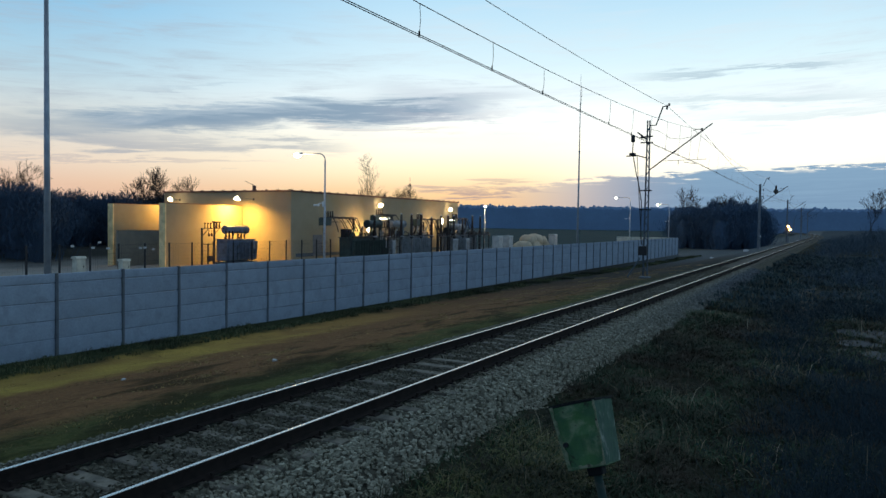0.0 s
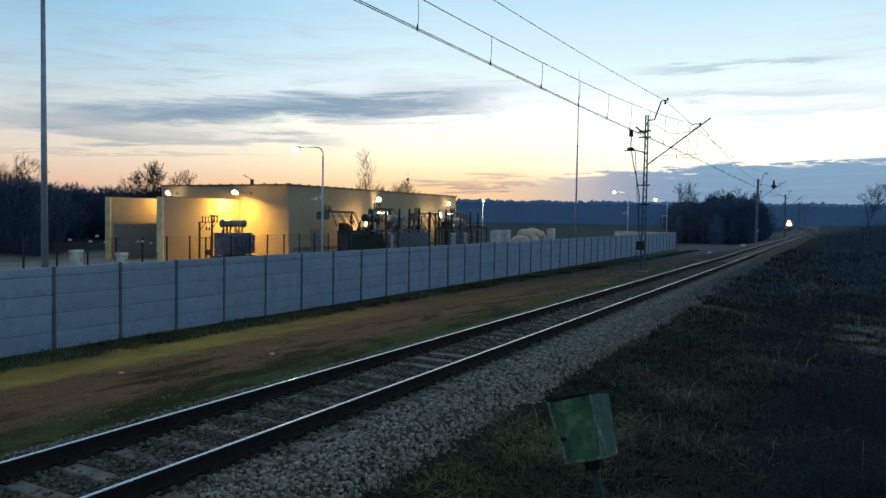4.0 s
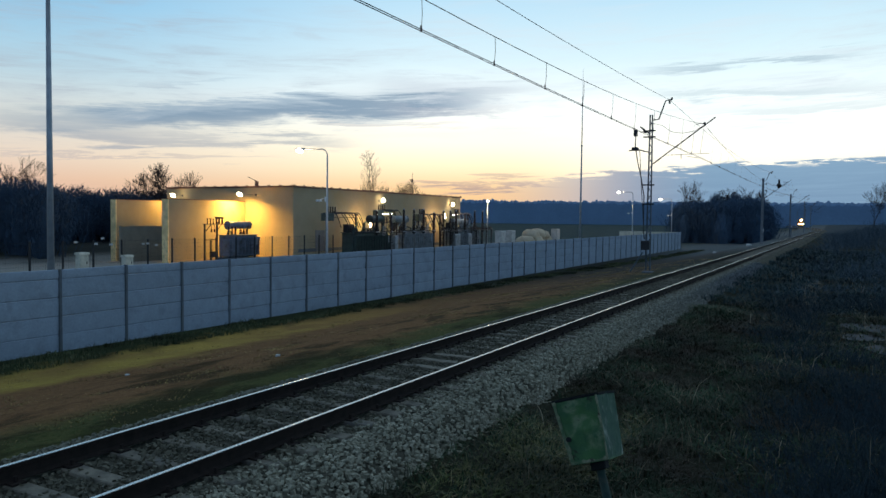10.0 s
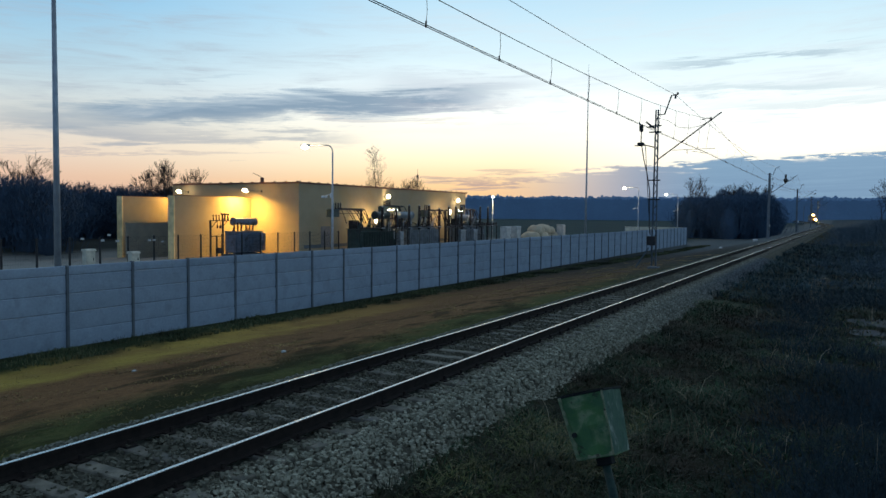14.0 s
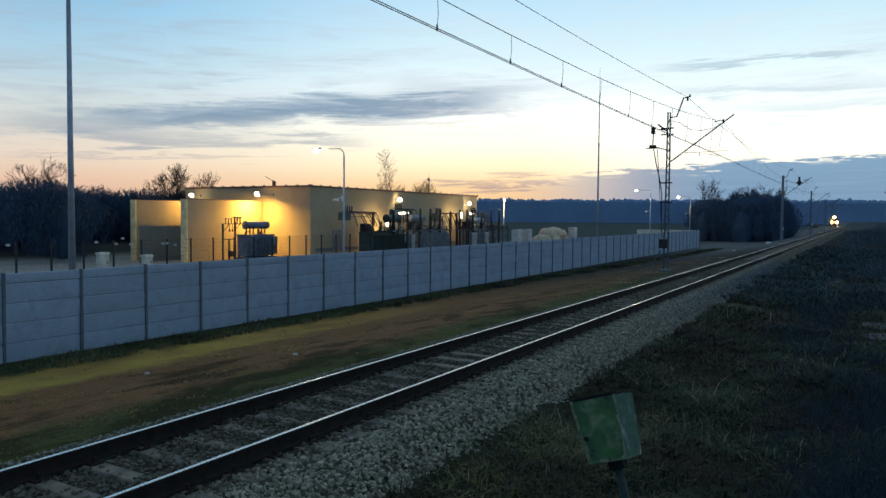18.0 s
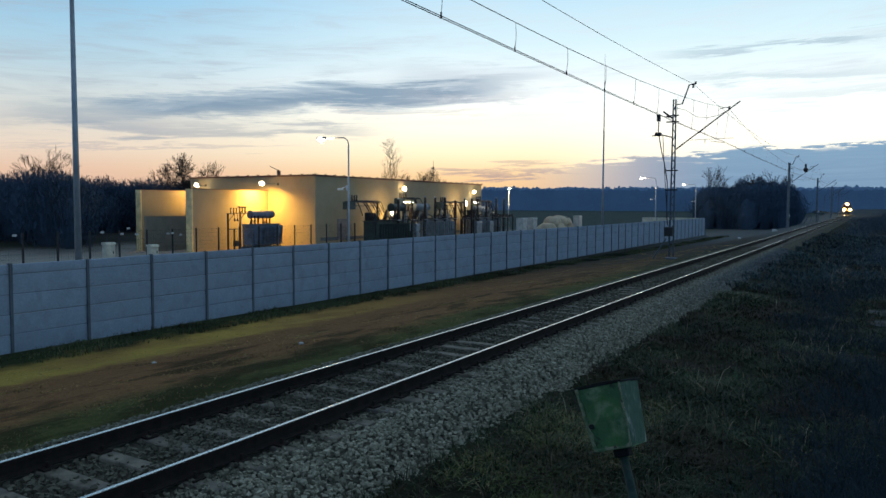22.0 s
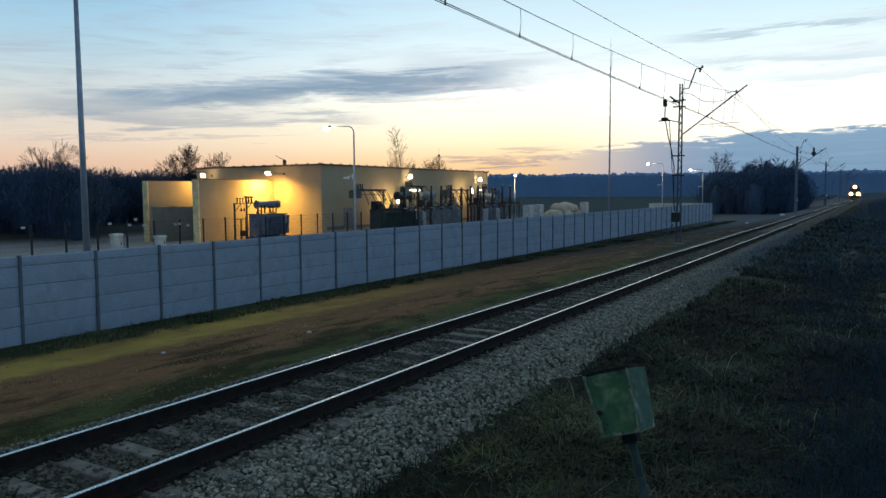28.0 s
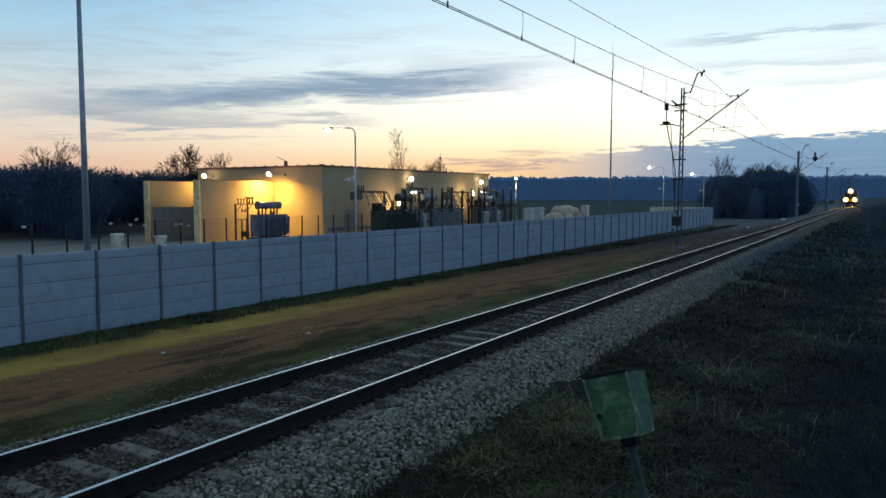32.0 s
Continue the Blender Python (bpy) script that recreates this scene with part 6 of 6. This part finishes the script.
def puddles():
    """Shallow puddles in the ruts of the worn path."""
    water = material("puddle_water", (0.02, 0.03, 0.04), 0.55, scale=2, grain_amount=0.2, specular=0.06)
    rng = random.Random(8)
    for x, y, w, l in ((0.75, 25.3, 0.75, 0.95), (0.55, 22.9, 0.5, 0.7), (1.05, 21.0, 0.45, 0.8), (1.5, 24.2, 0.55, 0.7)):
        bm = bmesh.new()
        rim = []
        for k in range(28):
            a = k * math.tau / 28
            q = 1 + 0.35 * noise.noise(Vector((math.cos(a) * 1.4 + x * 5, math.sin(a) * 1.4 + y, 0.3)))
            rim.append(bm.verts.new((q * w * math.cos(a), q * l * math.sin(a), 0)))
        top = bm.faces.new(rim)
        bmesh.ops.recalc_face_normals(bm, faces=[top])
        if top.normal.z < 0:
            top.normal_flip()
        ob = part("puddle", bm, water, label="shallow puddle on the worn path", kind="stuff")
        ob.location = (x, y, float(ground_z(x, y)) + 0.03)


puddles()
grass("rough_grass", 27000, 51, (-4.25, 10.5), (3.5, 30), 0.22, GRASS_DARK, "rough dark winter grass beside the track", 2.6, 7, 0.006, 1.25, path_gap, -0.35)
grass("rough_grass", 16000, 52, (-4.6, 14), (28, 90), 0.34, GRASS_HAZED, "rough dark winter grass beside the track", 1.8, 5, 0.008, 1.2, path_gap)
GRASS_TAN = blade_material("withered_grass", [(0.0, (0.062, 0.080, 0.022)), (0.5, (0.115, 0.110, 0.040)), (1.0, (0.26, 0.21, 0.11))], (0.070, 0.112, 0.028))
grass("withered_grass", 6500, 59, (-4.0, -2.6), (3.5, 11.5), 0.17, GRASS_TAN, "flattened tan and green grass near the litter bin", 3.4, 5, 0.0045, 1.2, None, 0.05)
grass("withered_grass", 900, 60, (-1.9, 6), (4, 26), 0.16, GRASS_TAN, "flattened tan tufts in the rough grass", 3.6, 4, 0.004, 1.3, None, 0.25)
grass("dry_stalks", 700, 61, (-2.6, 4), (6, 24), 0.10, STALK, "scattered pale dry bits in the rough grass", 4.0, 2, 0.006, 1.2, None, 0.0)
grass("dry_stalks", 900, 58, (-3.8, 8), (5, 45), 0.55, STALK, "scattered pale dry stalks in the rough grass", 1.2, 2, 0.004, 1.2, None, 0.0)
grass("withered_grass", 1500, 62, (-1.35, -0.8), (18, 44), 0.13, STALK, "pale flattened grass along a trodden strip", 3.0, 5, 0.005, 1.0, None, -0.3)
grass("verge_grass", 15000, 53, (-16.4, -8.15), (3, 60), 0.042, GRASS_VERGE, "short patchy grass between fence and track", 1.8, 5, 0.006, 1.4)
grass("dead_grass", 10000, 54, (-14.0, -9.2), (3, 60), 0.038, GRASS_BROWN, "short brown dead grass between fence and track", 1.8, 5, 0.006, 1.4)
grass("fence_weeds", 9000, 55, (-18.15, -16.6), (3, 105), 0.17, GRASS_WEED, "dark weeds along the foot of the fence", 0.8, 6, 0.007, 1.2)


# ------------------------------------------------------------ locomotive
def locomotive():
    """A box-shaped electric locomotive; its front, with three lamps, looks along -y."""
    t = thing("locomotive", pose(track_x(557), 557, 0), "electric locomotive with three bright headlights coming along the track", "locomotive")
    bm = bmesh.new()
    b = bmesh.new()
    bmesh.ops.create_cube(b, size=1, matrix=Matrix.LocRotScale((0, 8, 2.35), None, (2.95, 15.9, 2.5)))
    for v in b.verts:
        if v.co.z > 3:
            v.co.x *= 0.92
            if v.co.y < 1:
                v.co.y += 0.5
    bmesh.ops.bevel(b, geom=b.edges[:], offset=0.18, segments=3, affect="EDGES")
    merge(bm, b)
    part("body", bm, LOCO_PAINT, t)
    bm = bmesh.new()
    box(bm, -1.25, 0.9, 3.58, 1.25, 15.2, 3.78, 0.08)
    part("roof", bm, DARK_STEEL, t)
    bm = bmesh.new()
    box(bm, -1.49, -0.03, 1.12, 1.49, 0.06, 1.72, 0.02)
    part("warning_band", bm, LOCO_YELLOW, t, "yellow front band")
    for s in (-1, 1):
        bm = bmesh.new()
        v = [bm.verts.new(p) for p in ((s * 0.08, 0.10, 2.45), (s * 1.22, 0.10, 2.45), (s * 1.16, 0.38, 3.2), (s * 0.08, 0.38, 3.2))]
        bm.faces.new(v)
        ext = bmesh.ops.extrude_face_region(bm, geom=bm.faces[:])
        for q in ext["geom"]:
            if isinstance(q, bmesh.types.BMVert):
                q.co.y -= 0.06
        bmesh.ops.recalc_face_normals(bm, faces=bm.faces[:])
        part("windscreen", bm, GLASS_DARK, t)
        bm = bmesh.new()
        rod(bm, (s * 0.88, -0.55, 1.06), (s * 0.88, 0.0, 1.06), 0.08, None, 12)
        rod(bm, (s * 0.88, -0.60, 1.06), (s * 0.88, -0.55, 1.06), 0.24, None, 16)
        part("buffer", bm, DARK_STEEL, t)
    for x, z in ((-0.95, 1.62), (0.95, 1.62), (0.0, 3.72)):
        bm = bmesh.new()
        rod(bm, (x, -0.12 if z < 3 else 0.42, z), (x, 0.1 if z < 3 else 0.9, z), 0.36, 0.33, 18)
        lamp = part("headlight", bm, DARK_STEEL, t)
        bm = bmesh.new()
        # a glowing ring, no lamp part, added to draw the lamp's halo
        yr = -0.14 if z < 3 else 0.40
        rod(bm, (x, yr, z), (x, yr + 0.03, z), 0.66, 0.58, 20)
        part("reflector", bm, HALO_GLOW, lamp, "glowing ring added for the orange halo of the headlight")
        bm = bmesh.new()
        y0 = -0.13 if z < 3 else 0.41
        bmesh.ops.create_uvsphere(bm, u_segments=14, v_segments=8, radius=0.33, matrix=Matrix.LocRotScale((x, y0, z), None, (1, 0.3, 1)))
        part("lamp_glass", bm, HEADLIGHT, lamp, "glaring warm headlight glass", smooth=True)
    bm = bmesh.new()
    box(bm, -1.4, 0.0, 0.75, 1.4, 16.0, 1.15, 0.03)
    part("underframe", bm, DARK_STEEL, t)
    for y in (2.0, 5.0, 11.0, 14.0):
        bm = bmesh.new()
        for s in (-1, 1):
            rod(bm, (s * 0.68, y, 0.625), (s * 0.82, y, 0.625), 0.625, None, 24)
        rod(bm, (-0.8, y, 0.625), (0.8, y, 0.625), 0.09, None, 10)
        part("wheelset", bm, DARK_STEEL, t)
    for y in (3.5, 12.5):
        bm = bmesh.new()
        for s in (-1, 1):
            box(bm, s * 1.0 - 0.08, y - 2.3, 0.45, s * 1.0 + 0.08, y + 2.3, 0.85, 0.03)
        part("bogie_frame", bm, DARK_STEEL, t)
    bm = bmesh.new()
    for s in (-1, 1):
        rod(bm, (s * 0.6, 4.0, 3.8), (s * 0.5, 5.6, 4.7), 0.03, None, 6)
        rod(bm, (s * 0.5, 5.6, 4.7), (s * 0.45, 4.2, 5.75), 0.025, None, 6)
    rod(bm, (-0.85, 4.2, 5.76), (0.85, 4.2, 5.76), 0.03, None, 6)
    part("pantograph", bm, DARK_STEEL, t)
    return t


LOCO = locomotive()


# ------------------------------------------------------------ sleepers
def make_sleepers():
    bm = bmesh.new()
    b = bmesh.new()
    bmesh.ops.create_cube(b, size=1, matrix=Matrix.LocRotScale((0, 0, -0.275), None, (2.5, 0.27, 0.19)))
    for v in b.verts:
        if v.co.z > -0.25:
            v.co.y *= 0.75
    bmesh.ops.bevel(b, geom=[e for e in b.edges if abs(e.verts[0].co.z - e.verts[1].co.z) < 1e-4], offset=0.012, segments=1, affect="EDGES")
    merge(bm, b)
    me = bpy.data.meshes.new("sleeper")
    bm.to_mesh(me)
    bm.free()
    me.materials.append(SLEEPER)
    bm = bmesh.new()
    for s in (-1, 1):
        box(bm, s * HALF_GAUGE - 0.19, -0.075, -0.182, s * HALF_GAUGE + 0.19, 0.075, -0.160)
        for k in (-1, 1):
            rod(bm, (s * HALF_GAUGE + k * 0.12, 0.0, -0.16), (s * HALF_GAUGE + k * 0.12, 0.0, -0.10), 0.022, None, 6)
    clip_me = bpy.data.meshes.new("rail_fastening")
    bm.to_mesh(clip_me)
    bm.free()
    clip_me.materials.append(RAIL_RUST)
    rng = random.Random(8)
    for k in range(290):
        y = -1.8 + 0.6 * k
        s = new("sleeper", me)
        s.parent = TRACK
        s.location = (RAIL_X + rng.uniform(-0.015, 0.015), y, rng.uniform(-0.006, 0.004))
        s.rotation_euler = (0, 0, rng.uniform(-0.008, 0.008))
        if k < 110:
            c = new("rail_fastening", clip_me)
            c.parent = s


make_sleepers()


# ------------------------------------------------------------ what moves
def motions():
    rows = []
    for t in np.arange(0.0, 32.01, 1.0):
        y = 205.0 + 11.0 * (32.0 - t)
        slope = (track_x(y + 8) - track_x(y)) / 8.0
        rows.append((float(t), pose(track_x(y), y, 0, 0, 0, math.degrees(math.atan(-slope)))))
    walk(LOCO, rows)


motions()
